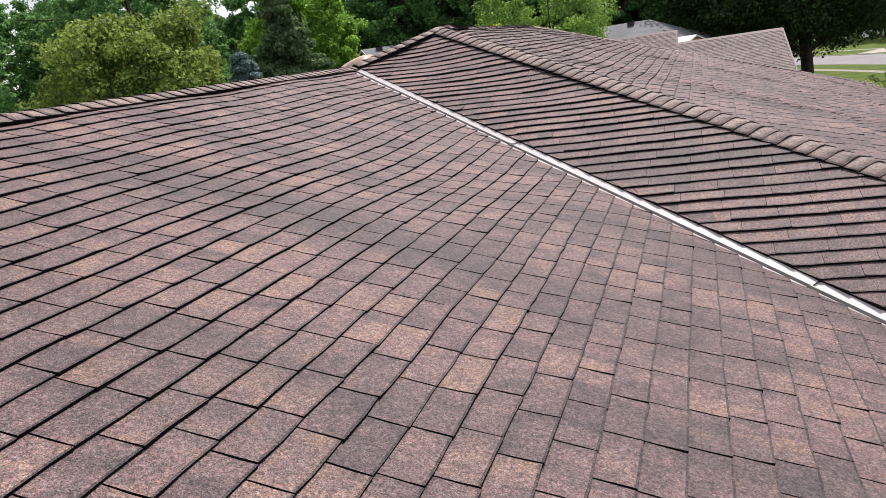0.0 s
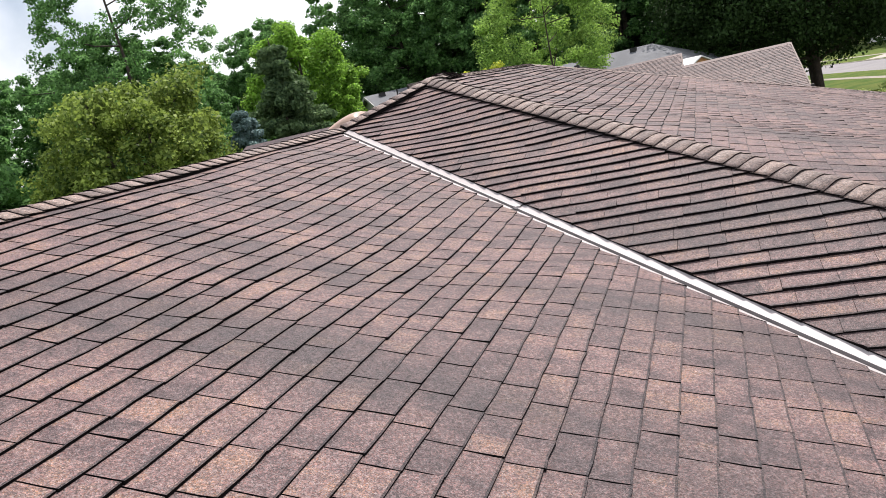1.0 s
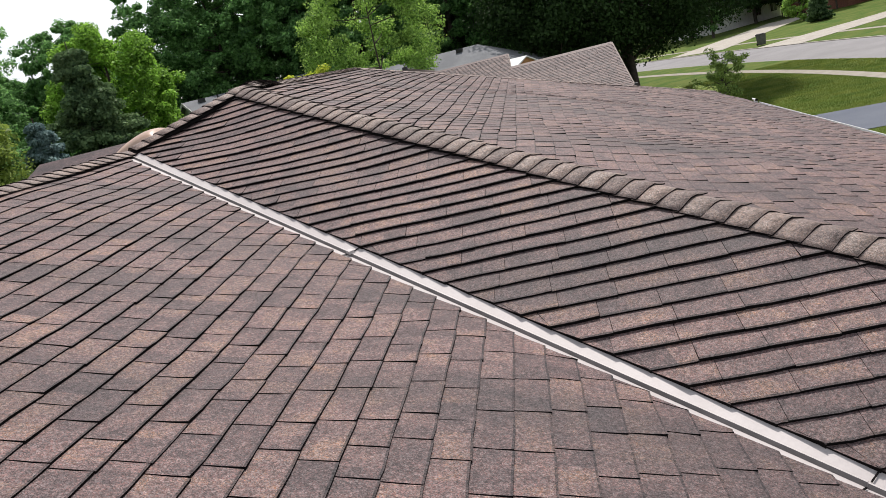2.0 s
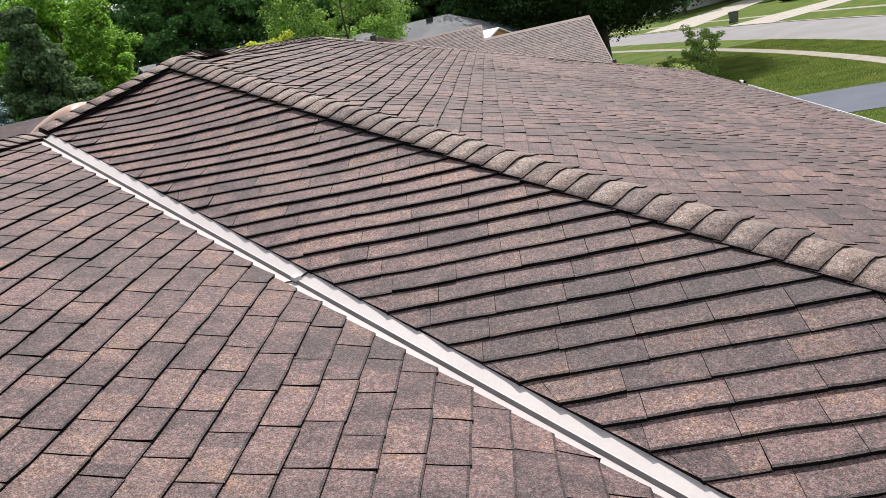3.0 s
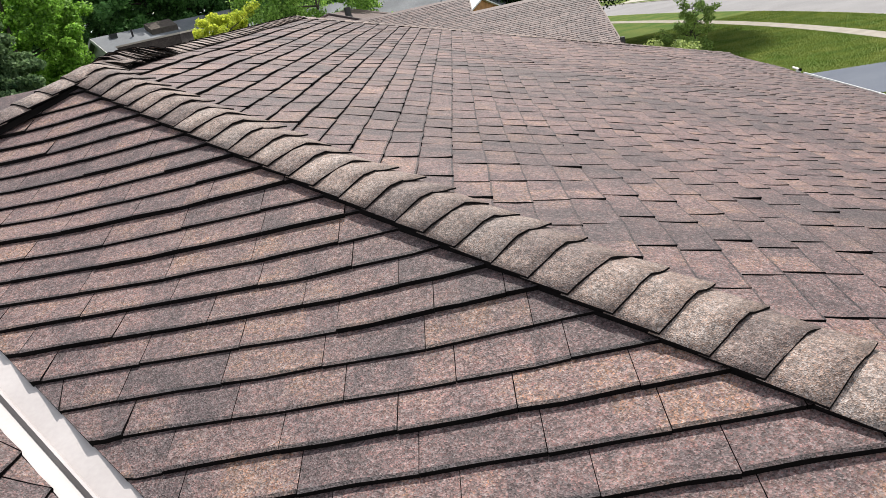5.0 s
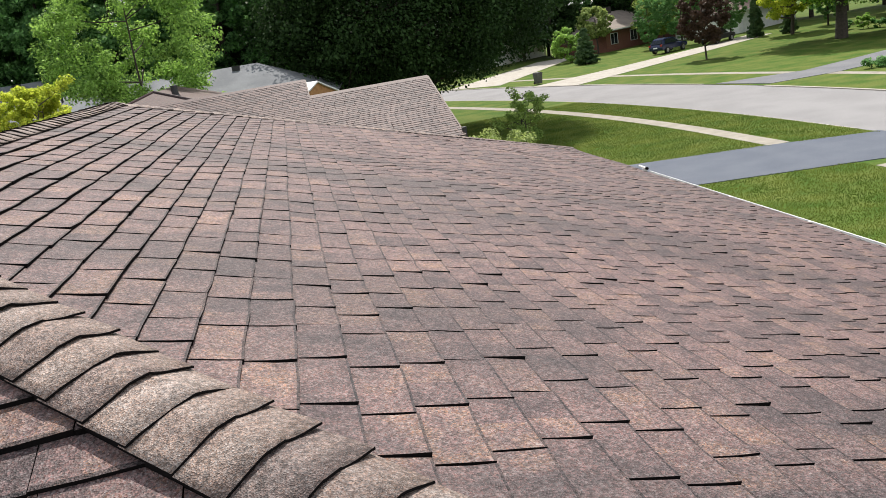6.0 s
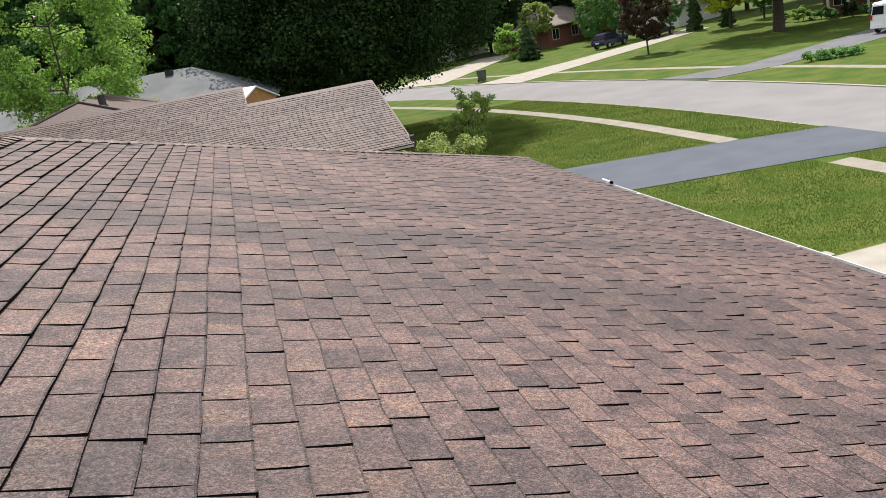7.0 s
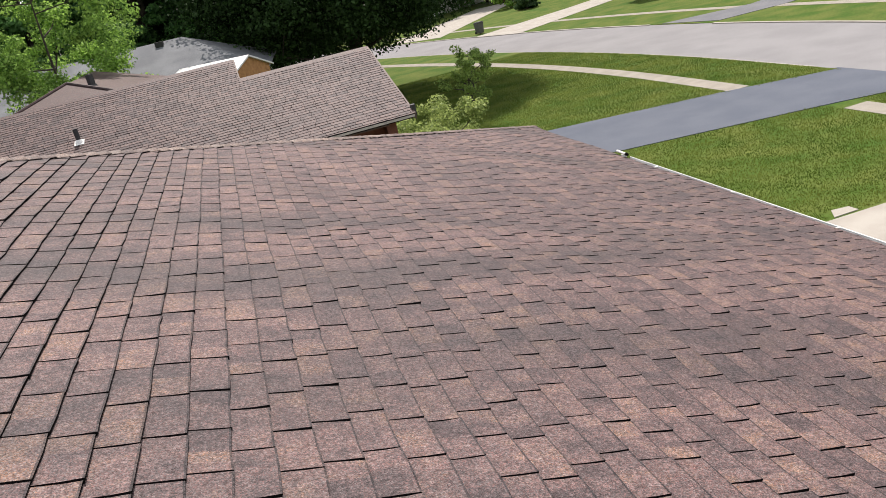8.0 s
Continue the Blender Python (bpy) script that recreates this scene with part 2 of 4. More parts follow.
# ------------------------------------------------------------ the house and its roof
S = 0.359                      # rise per run of every slope
COS = 1 / math.hypot(1, S)
EAVE = 7.40                    # from the main ridge out to the eave
RIDGE = 6.13                   # length of the main ridge
ZA = -0.651                    # plane of the wing's slope: z = ZA - S x
XW = ZA / (2 * S)              # the wing's ridge
EXPO = 0.1432                  # visible height of a shingle course
WING_END = -24.0

house = tagged(new("house"), "low brick house with a brown asphalt shingle hip roof", "house")


class Slope:
    """A plane of the roof: u runs along the courses, v down the slope."""

    def __init__(self, origin, along, down, pitch=S, wavy=1.0):
        self.o, self.u, self.wavy = Vector(origin), Vector(along), wavy
        self.v = (Vector(down) + Vector((0, 0, -pitch))).normalized()
        self.n = self.u.cross(self.v)
        if self.n.z < 0:
            self.n = -self.n

    def at(self, u, v, h=0.0):
        p = self.o + self.u * u + self.v * v + self.n * h
        return p + self.n * (sag(p) * self.wavy)


def sag(p):
    """The old deck's waves, in metres."""
    edge = min(abs(p.x + p.y - ZA / S), abs(p.x + p.y) + 0.15, 0.8) / 0.8
    h = 0.022 * noise.noise((p.x * 0.75, p.y * 0.5, 3.1)) + 0.010 * noise.noise((p.x * 1.5, p.y * 1.3, 9.7))
    if p.x + p.y > 0:
        # the street slope rolls over its rafters, and a sheet's edge stands up
        h += 0.042 * math.sin(2 * math.pi * (p.y - 2.2) / 4.7) * min(max(p.x - 1.0, 0) / 2.5, 1.0) * min(1.0, max(0.0, 6.6 - p.x))
        h += 0.016 * math.exp(-((p.y - 1.0 + 0.06 * (p.x - 2)) / 0.16) ** 2) * math.exp(-((p.x - 2.1) / 0.9) ** 2)
    elif p.x + p.y < ZA / S:
        # the wing sinks beside the valley
        h -= 0.035 * math.exp(-((p.x - 1.0) / 1.2) ** 2 - ((p.y + 4.7) / 1.3) ** 2)
        h += 0.018 * math.exp(-((p.x + p.y - ZA / S + 0.42) / 0.16) ** 2) * math.exp(-((p.x - 2.35) / 0.8) ** 2)
    else:
        # the hip end hollows towards the peak
        h -= 0.035 * min(1.0, max(0.0, (p.y + 3.2) / 1.4))
    return edge * h * min(1.0, max(0.1, (RIDGE + p.x - p.y) / 0.8))


SL_C = Slope((0, 0, PZ), (0, 1, 0), (1, 0, 0))
SL_A = Slope((XW, 0, PZ + ZA - S * XW), (0, 1, 0), (1, 0, 0))
SL_B = Slope((0, 0, PZ), (1, 0, 0), (0, -1, 0))
V_C, V_A, V_B = EAVE / COS, (EAVE - XW) / COS, (EAVE - ZA / S) / COS
CUT_A, CUT_B = 0.098, 0.118  # how far the shingles stop short of the valley's rib


def span_c(v):
    x = v * COS
    return -x, RIDGE + x


def span_a(v):
    x = XW + v * COS
    return WING_END, ZA / S - x - CUT_A


def span_b(v):
    y = -v * COS
    return max(y, ZA / S - y + CUT_B), min(-y, EAVE)


HEAD = 0.007  # height of every tab's head over the deck


def tab(sl, u0, u1, v0, v1, uu0, uu1, t, rng, curl=0.003, tip=0.0, split=0.55, worn=0.09):
    """A shingle tab: its head under the course above, proud by t at its butt, one end tipped up, its corners a little
    curled.
    Some change tone part way along. The share worn of its length, at the butt, takes a darker tone."""
    m = rng.uniform(0.3, 0.7)
    two = rng.random() < split and u1 - u0 > 0.12
    up = [tip * rng.uniform(0.6, 1.4), tip * 0.2, -tip * rng.uniform(0.3, 0.8)]
    lift = [t + rng.uniform(-0.3, 1.0) * curl, t + rng.uniform(-0.7, 0.4) * curl, t + rng.uniform(-0.3, 1.0) * curl]
    jut = [rng.uniform(-0.004, 0.004) for _ in range(3)]
    vs = []

    def column(c):
        f = (0.0, m, 1.0)[c]
        a, b = u0 + (u1 - u0) * f, uu0 + (uu1 - uu0) * f
        top = sl.at(a, v0, HEAD + 0.35 * up[c])
        k = len(vs)
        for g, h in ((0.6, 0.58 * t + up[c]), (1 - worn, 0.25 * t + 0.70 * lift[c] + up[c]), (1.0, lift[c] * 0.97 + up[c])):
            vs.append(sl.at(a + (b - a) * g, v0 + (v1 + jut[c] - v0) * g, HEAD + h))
        vs.append(vs[-1] - sl.n * (HEAD + lift[c] + up[c] + 0.012))
        vs.append(top - sl.n * (HEAD + 0.012))
        vs.append(top)
        return k

    left, mid = column(0), column(1)
    mid2 = column(1) if two else mid
    right = column(2)
    fs, mats = [], []
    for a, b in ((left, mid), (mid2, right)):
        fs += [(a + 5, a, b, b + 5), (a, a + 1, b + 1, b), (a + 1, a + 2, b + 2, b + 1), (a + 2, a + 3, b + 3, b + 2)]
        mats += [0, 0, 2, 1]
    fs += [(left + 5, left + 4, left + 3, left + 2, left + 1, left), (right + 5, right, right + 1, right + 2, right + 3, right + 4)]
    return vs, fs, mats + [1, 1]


def shingle_field(sl, span, vmax, seed, width, thick, near, ulim=None, phase=0.05, slot=1.0, curl=0.003, tip=0.0, worn=0.09):
    """All tabs of a slope. Those inside near (a test in u and v) come back one by one, the rest together."""
    rng = random.Random(seed)
    single, rest = [], []
    v = phase
    while v < vmax:
        v1 = min(v + EXPO, vmax + 0.02)
        lo0, hi0 = span(v)
        lo1, hi1 = span(v1)
        lo, hi = min(lo0, lo1), max(hi0, hi1)
        if ulim:
            lo, hi = max(lo, ulim[0]), min(hi, ulim[1])
        u = lo - rng.uniform(0, width)
        wob = rng.uniform(0, 50)
        count = rng.randrange(3)
        while u < hi:
            w = width * rng.choice((1, 1, 1, 1, 1, 1, 1, 0.97, 1.03, 0.95, 0.7))
            g2 = rng.uniform(0.0030, 0.0052) * slot
            a0, b0 = min(max(u + g2, lo0), hi0), max(min(u + w - g2, hi0), lo0)
            a1, b1 = min(max(u + g2, lo1), hi1), max(min(u + w - g2, hi1), lo1)
            if b1 - a1 > 0.01 or b0 - a0 > 0.01:
                b0, b1 = max(b0, a0), max(b1, a1)
                if count % 3 == 0 or count < 3 or rng.random() < 0.25:
                    strip_t = thick * rng.choice((0.72, 0.85, 1.0, 1.1, 1.22) if slot < 0.5 else (0.75, 0.9, 1.0, 1.08, 1.2))
                dv = 0.006 * noise.noise((u * 0.8, wob, 0))
                piece = tab(sl, a0, b0, v, v1 + dv + 0.004, a1, b1, strip_t, rng, curl, tip, 0.55, worn)
                (single if near((a1 + b1) / 2, v) else rest).append(piece)
            u += w
            count += 1
        v = v1
    return single, rest


def build_slope(sl, span, vmax, seed, thick, near, label, corners, ulim=None, phase=0.05, slot=1.0, curl=0.003, tip=0.0, worn=0.09):
    deck = part("roof_slope", mesh("roof_slope", *solid([p - sl.n * 0.05 for p in corners], sl.n * -0.06), FELT), house, label)
    single, rest = shingle_field(sl, span, vmax, seed, 0.303, thick, near, ulim, phase, slot, curl, tip, worn)
    if rest:
        part("shingle_field", mesh("shingle_field", *joined([q[:2] for q in rest]), [SHINGLE, EDGE, BUTT_BAND], [i for q in rest for i in q[2]]), deck, kind="stuff")
    for vs, fs, mats in single:
        o = vs[0]
        ob = new("shingle", mesh("shingle", [p - o for p in vs], fs, [SHINGLE, EDGE, BUTT_BAND], mats))
        ob.parent, ob.location = deck, o
    return deck


def plane_pt(sl, x, y):
    d = Vector((x, y, 0)) - sl.o
    z = sl.o.z - (sl.n.x * d.x + sl.n.y * d.y) / sl.n.z
    return Vector((x, y, z))


yv = ZA / S - EAVE
build_slope(SL_C, span_c, V_C, 3, 0.0132, lambda u, v: -0.3 < u < 4.0 and 2.4 < v < 4.0, "street side roof slope of stained brown shingles",
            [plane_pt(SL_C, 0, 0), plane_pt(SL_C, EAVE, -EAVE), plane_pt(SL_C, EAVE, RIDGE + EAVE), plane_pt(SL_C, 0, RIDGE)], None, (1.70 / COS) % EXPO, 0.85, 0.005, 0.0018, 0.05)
build_slope(SL_A, span_a, V_A, 4, 0.0102, lambda u, v: -9.2 < u < -5.4 and 3.6 < v < 5.0, "wing roof slope of reddish brown shingles",
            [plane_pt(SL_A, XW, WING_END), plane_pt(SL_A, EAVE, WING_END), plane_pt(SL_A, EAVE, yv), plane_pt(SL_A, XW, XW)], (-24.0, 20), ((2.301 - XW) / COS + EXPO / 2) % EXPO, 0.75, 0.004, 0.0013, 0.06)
build_slope(SL_B, span_b, V_B, 5, 0.0152, lambda u, v: 2.2 < v < 4.6, "hip end roof slope of brown shingles",
            [plane_pt(SL_B, 0, 0), plane_pt(SL_B, XW, XW), plane_pt(SL_B, EAVE, yv), plane_pt(SL_B, EAVE, -EAVE)], None, (3.0 / COS + 0.24 * EXPO) % EXPO, 0.3, 0.002)


# ------------------------------------------------------------ hidden slopes, walls, eaves
def slab(name, pts, mat, parent, thick=0.1, label=""):
    a = [Vector(p) for p in pts]
    n = (a[1] - a[0]).cross(a[2] - a[0]).normalized()
    if n.z < 0:
        n = -n
    return part(name, mesh(name, *solid(a, n * -thick), mat), parent, label)


zw = PZ + ZA - S * XW
slab("roof_slope", [(0, 0, PZ - 0.01), (0, RIDGE, PZ - 0.01), (-EAVE, RIDGE + EAVE, PZ - S * EAVE), (-EAVE, WING_END, PZ - S * EAVE), (XW, WING_END, zw - 0.01), (XW, XW, zw - 0.01)], SHINGLE, house)
slab("roof_slope", [(0, RIDGE, PZ - 0.01), (EAVE, RIDGE + EAVE, PZ - S * EAVE), (-EAVE, RIDGE + EAVE, PZ - S * EAVE)], SHINGLE, house)
ez = PZ - S * EAVE
part("wall", mesh("wall", *solid([(-EAVE + 0.5, WING_END + 0.4, 0), (EAVE - 0.5, WING_END + 0.4, 0), (EAVE - 0.5, WING_END + 0.4, ez + ZA), (XW, WING_END + 0.4, zw - 0.13), (-EAVE + 0.5, WING_END + 0.4, ez - 0.02)], (0, 0.25, 0)), BRICK), house)
part("wall", mesh("wall", *box(EAVE - 0.75, EAVE - 0.5, WING_END + 0.65, yv, 0, ez + ZA - 0.1), BRICK), house)
part("wall", mesh("wall", *box(EAVE - 0.75, EAVE - 0.5, yv, RIDGE + EAVE - 0.5, 0, ez + ZA - 0.1), BRICK), house)
part("wall", mesh("wall", *box(EAVE - 0.75, EAVE - 0.5, -EAVE + 0.4, RIDGE + EAVE - 0.5, ez + ZA - 0.1, ez - 0.1), BRICK), house)
part("wall", mesh("wall", *box(-EAVE + 0.5, -EAVE + 0.75, WING_END + 0.65, RIDGE + EAVE - 0.5, 0, ez - 0.1), BRICK), house)
part("wall", mesh("wall", *box(-EAVE + 0.75, EAVE - 0.75, RIDGE + EAVE - 0.75, RIDGE + EAVE - 0.5, 0, ez - 0.1), BRICK), house)
part("fascia", mesh("fascia", *box(EAVE - 0.06, EAVE - 0.02, -EAVE, RIDGE + EAVE, ez - 0.26, ez - 0.10), GUTTER), house)
part("fascia", mesh("fascia", *box(EAVE - 0.06, EAVE - 0.02, WING_END, yv, ez + ZA - 0.26, ez + ZA - 0.10), GUTTER), house)

# the west wing: a ridge that runs away from the main ridge
wx0, wx1, wy, wz = -9.8, -2.0, 12.0, PZ - 0.30
slab("roof_slope", [(wx0, wy, wz), (wx1, wy, wz), (wx1, wy - 6.4, wz - 6.4 * S), (wx0, wy - 6.4, wz - 6.4 * S)], SHINGLE, house, 0.08)
slab("roof_slope", [(wx0, wy, wz), (wx1, wy, wz), (wx1, wy + 6.4, wz - 6.4 * S), (wx0, wy + 6.4, wz - 6.4 * S)], SHINGLE, house, 0.08)
part("wall", mesh("wall", *solid([(wx0 + 0.3, wy - 6, 0), (wx0 + 0.3, wy + 6, 0), (wx0 + 0.3, wy + 6, wz - 6.2 * S), (wx0 + 0.3, wy, wz - 0.12), (wx0 + 0.3, wy - 6, wz - 6.2 * S)], (0.25, 0, 0)), BRICK), house)

# gutter along the street eave, with the piece at its end
GY = 9.75
prof = [(0.0, 0.0), (0.0, -0.11), (0.03, -0.125), (0.075, -0.125), (0.115, -0.06), (0.125, 0.0), (0.135, 0.004), (0.135, -0.012), (0.122, -0.012), (0.105, -0.06), (0.07, -0.115), (0.03, -0.115), (0.008, -0.10), (0.008, 0.0)]
gutter = part("gutter", mesh("gutter", *solid([(EAVE - 0.01 + x * 0.7, -EAVE + 0.1, ez + 0.008 + z) for x, z in prof], (0, GY + EAVE - 0.1, 0)), GUTTER), house, "white metal gutter along the eave")
part("end_cap", mesh("end_cap", *joined([tube((EAVE + 0.02, GY, ez + 0.065), (EAVE + 0.03, GY + 0.30, ez + 0.065), 0.019, 0.019, 10), box(EAVE - 0.01, EAVE + 0.06, GY + 0.06, GY + 0.10, ez - 0.10, ez + 0.05)]), GUTTER), gutter, "white gutter end piece with a dark tip")
# short solid tube in black, closing the near end
part("mouth", mesh("mouth", *tube((EAVE + 0.018, GY - 0.05, ez + 0.065), (EAVE + 0.02, GY - 0.003, ez + 0.065), 0.024, 0.026, 10), FELT), gutter, "dark tip of the gutter end")
# dark strip laid along the trough, just under its lips
part("silt", mesh("silt", *box(EAVE + 0.002, EAVE + 0.062, -EAVE + 0.12, GY - 0.02, ez - 0.09, ez - 0.02), FELT), gutter, "dark strip along the trough")
for i in range(9):
    y = -5.5 + i * 1.8
    part("hanger", mesh("hanger", *box(EAVE - 0.03, EAVE + 0.075, y, y + 0.025, ez + 0.004, ez + 0.010), GUTTER), gutter)

# ------------------------------------------------------------ valley flashing
VD = Vector((1, -1, -S)).normalized()
V0 = Vector((XW, XW, PZ + S * XW))
sa = SL_A.n.cross(VD)
sa = sa if sa.x + sa.y < 0 else -sa
sb = SL_B.n.cross(VD)
sb = sb if sb.x + sb.y > 0 else -sb
valley = part("valley_flashing", mesh("valley_flashing", *solid([V0 - sa * -0.02, V0 + sb * 0.02, V0 + sb * 0.02 + VD * 0.02, V0 + sa * 0.02 + VD * 0.02], (0, 0, -0.01)), VALLEY), house, "white metal valley flashing with a raised rib, shade coloured on one side")


def valley_panel(d0, d1, lift):
    """Two wings and the upright rib between them."""
    p = lambda side, w, h, d: V0 + VD * d + side * w + Vector((0, 0, h + lift))
    wings = joined([solid([p(sa, 0.012, 0.002, d0), p(sa, 0.064, 0.002, d0), p(sa, 0.064, 0.002, d1), p(sa, 0.012, 0.002, d1)], (0, 0, -0.003)),
                    solid([p(sb, 0.012, 0.002, d0), p(sb, 0.088, 0.002, d0), p(sb, 0.088, 0.002, d1), p(sb, 0.012, 0.002, d1)], (0, 0, -0.003))])
    part("panel", mesh("panel", *wings, VALLEY), valley)
    rib = [(sa, 0.014, 0.0), (sa, 0.004, 0.022), (sb, 0.004, 0.022), (sb, 0.014, 0.0)]
    vs = [p(s_, w, h, d) for d in (d0, d1) for s_, w, h in rib]
    # the rib's face towards the wing has its shade put into the colour
    part("rib", mesh("rib", vs, [(0, 1, 5, 4), (1, 2, 6, 5), (2, 3, 7, 6), (0, 3, 2, 1), (4, 5, 6, 7)], [VALLEY, RIB_SHADE], [1, 0, 0, 0, 0]), valley)


LEN = math.hypot(math.hypot(1, 1), S)
k1, k2 = (1.53 - XW) * LEN, (3.70 - XW) * LEN
valley_panel(0.06, k1, 0.0)
valley_panel(k1 + 0.001, k2, -0.003)
valley_panel(k2 + 0.001, (EAVE - XW) * LEN, -0.006)
part("clip", mesh("clip", *solid([V0 + VD * k1 + sa * 0.02 + Vector((0, 0, 0.012)), V0 + VD * k1 + sb * 0.02 + Vector((0, 0, 0.012)), V0 + VD * (k1 + 0.035) + sb * 0.02 + Vector((0, 0, 0.012)), V0 + VD * (k1 + 0.035) + sa * 0.02 + Vector((0, 0, 0.012))], (0, 0, 0.02)), VALLEY), valley)
for kk, hh in ((k1, 0.0045), (k2, 0.0035)):
    for s_, w in ((sa, 0.063), (sb, 0.087)):
        q = V0 + VD * kk + Vector((0, 0, hh))
        part("seam", mesh("seam", *solid([q + s_ * 0.02, q + s_ * w, q + s_ * w + VD * 0.006, q + s_ * 0.02 + VD * 0.006], (0, 0, 0.003)), FELT), valley)


# ------------------------------------------------------------ ridge and hip caps
def cap_mesh(d, s1, s2, half, length, seed):
    """A bent cap shingle: low head, raised butt at its downhill end, rounded over the ridge."""
    rng = random.Random(seed)
    cols, rows = 11, 3
    up = Vector((0, 0, 1))
    vs = []
    skew = rng.uniform(-0.006, 0.006)
    for layer in (0, 1):
        for r in range(rows):
            f = r / (rows - 1)
            for c in range(cols):
                t = -1 + 2 * c / (cols - 1)
                side = s1 if t < 0 else s2
                w = math.sqrt((half * t) ** 2 + 0.085 ** 2) - 0.085 * 0.72
                h = 0.006 + 0.0105 * f + (0.003 * math.sin(5 * t + seed) * f) - 0.013 * abs(t) ** 3 + (0.010 * f * max(0.0, t - 0.7) / 0.3 if seed % 2 else 0.0)
                p = side * w + d * (length * (f - 1) + skew * t - 0.010 * t * t) + up * (h + 0.018)
                vs.append(p - up * (0.0065 * layer))
    n = cols * rows
    fs = []
    for r in range(rows - 1):
        for c in range(cols - 1):
            a = r * cols + c
            fs.append((a, a + cols, a + cols + 1, a + 1))
            fs.append((n + a, n + a + 1, n + a + cols + 1, n + a + cols))
    for c in range(cols - 1):
        a = (rows - 1) * cols + c
        fs.append((a, n + a, n + a + 1, a + 1))
    for r in range(rows - 1):
        a, b = r * cols, r * cols + cols - 1
        fs.append((a, n + a, n + a + cols, a + cols))
        fs.append((b, b + cols, n + b + cols, n + b))
    top = 2 * (rows - 1) * (cols - 1)
    me = mesh("cap", vs, fs, [CAP, EDGE], [0 if i < top else 1 for i in range(len(fs))])
    me.polygons.foreach_set("use_smooth", [i < top for i in range(len(fs))])
    return me


def cap_run(name, p0, p1, n1, n2, half, lift, label, expo=0.142, rise=None):
    """Caps lapped from p1 up to p0 along the line where two slopes meet."""
    p0, p1 = Vector(p0), Vector(p1)
    d = (p1 - p0).normalized()
    s1 = n1.cross(d)
    s1 = s1 if s1.z < 0 else -s1
    s2 = n2.cross(d)
    s2 = s2 if s2.z < 0 else -s2
    up = Vector((0, 0, 1))
    e1, e2 = half - 0.026, half - 0.035
    base = [p0 + s1 * e1 + up * 0.019, p0 + s1 * 0.05 + up * (lift - 0.002), p0 + s2 * 0.05 + up * (lift - 0.002), p0 + s2 * e2 + up * 0.010]
    low = [p0 + s1 * e1 - up * 0.01, p0 + s2 * e2 - up * 0.01]
    prof = [low[0], *base, low[1]]
    vs = prof + [q + (p1 - p0) for q in prof]
    k = len(prof)
    under = part(name, mesh(name, vs, [(i, (i + 1) % k, k + (i + 1) % k, k + i) for i in range(k)] + [tuple(range(k))[::-1], tuple(range(k, 2 * k))], FELT), house, label)
    kinds = [cap_mesh(d, s1, s2, half + 0.03, expo + 0.03, i) for i in range(4)]
    total = (p1 - p0).length
    n = int(total / expo)
    rng = random.Random(len(name) + int(total * 10))
    for i in range(n):
        ob = new("cap", rng.choice(kinds))
        ob.parent = under
        a = i * expo
        extra = rise(a) if rise else 0.0
        pitch = math.atan((rise(a + 0.05) - rise(a - 0.05)) / 0.1) if rise else 0.0
        ob.location = p0 + d * (expo * (i + 1) + rng.uniform(-0.006, 0.006)) + up * (lift + extra - 0.012 + rng.uniform(-0.001, 0.002))
        ob.rotation_euler = (-pitch, 0, radians(rng.uniform(-0.5, 0.5)))
        if rise and a > 4.9:
            # more caps squeezed in near the peak, so that the stack bends down in thin layers
            for k in (1, 2, 3):
                aa = a + expo * k / 4
                low = new("cap", rng.choice(kinds))
                low.parent = under
                low.location = p0 + d * (aa + expo) + up * (lift + rise(aa) - 0.004 + 0.004 * k)
                low.rotation_euler = (-math.atan((rise(aa + 0.05) - rise(aa - 0.05)) / 0.1) - radians(rng.uniform(2, 9)), radians(rng.uniform(-6, 6)), radians(rng.uniform(-5, 5)))
    return under


SL_D_N = Vector((-S, 0, 1)).normalized()
cap_run("hip_ridge", (0.02, 0.02, PZ), (EAVE, -EAVE, ez), SL_B.n, SL_C.n, 0.17, 0.030, "lapped hip caps, worn to pale granules")
cap_run("hip_ridge", (0, 0, PZ), (XW - 0.05, XW - 0.05, PZ + S * (XW - 0.05)), SL_B.n, SL_D_N, 0.15, 0.030, "lapped hip caps, worn to pale granules")
cap_run("main_ridge", (0, RIDGE + 0.05, PZ), (0, 0.12, PZ), SL_C.n, SL_D_N, 0.15, 0.022, "lapped ridge caps over a dark ridge vent", rise=lambda a: 0.030 * math.exp(-((a - 5.5) / 0.35) ** 2) - 0.12 * max(0.0, a - 5.75))
cap_run("wing_ridge", (XW, XW - 0.05, zw), (XW, WING_END, zw), SL_A.n, SL_D_N, 0.15, 0.03, "lapped ridge caps over a dark ridge vent")
cap_run("hip_ridge", (0, RIDGE, PZ), (EAVE, RIDGE + EAVE, ez), SL_C.n, Vector((0, S, 1)).normalized(), 0.11, 0.014, "lapped hip caps at the far end")


# ------------------------------------------------------------ things on the roof
TAN = material("tan_acrylic", (0.40, 0.27, 0.20), 0.4, (0.33, 0.225, 0.165), 3.0, fine=0.08)
BRONZE = material("brown_metal", (0.16, 0.09, 0.06), 0.5)
DARKBRICK = material("dark_brick", (0.028, 0.022, 0.02), 0.95, (0.055, 0.045, 0.04), 6, fine=0.4, bump=0.4, bump_scale=40)
BLACK = material("black_plastic", (0.02, 0.02, 0.022), 0.5)


def d_z(x):
    return PZ + S * x


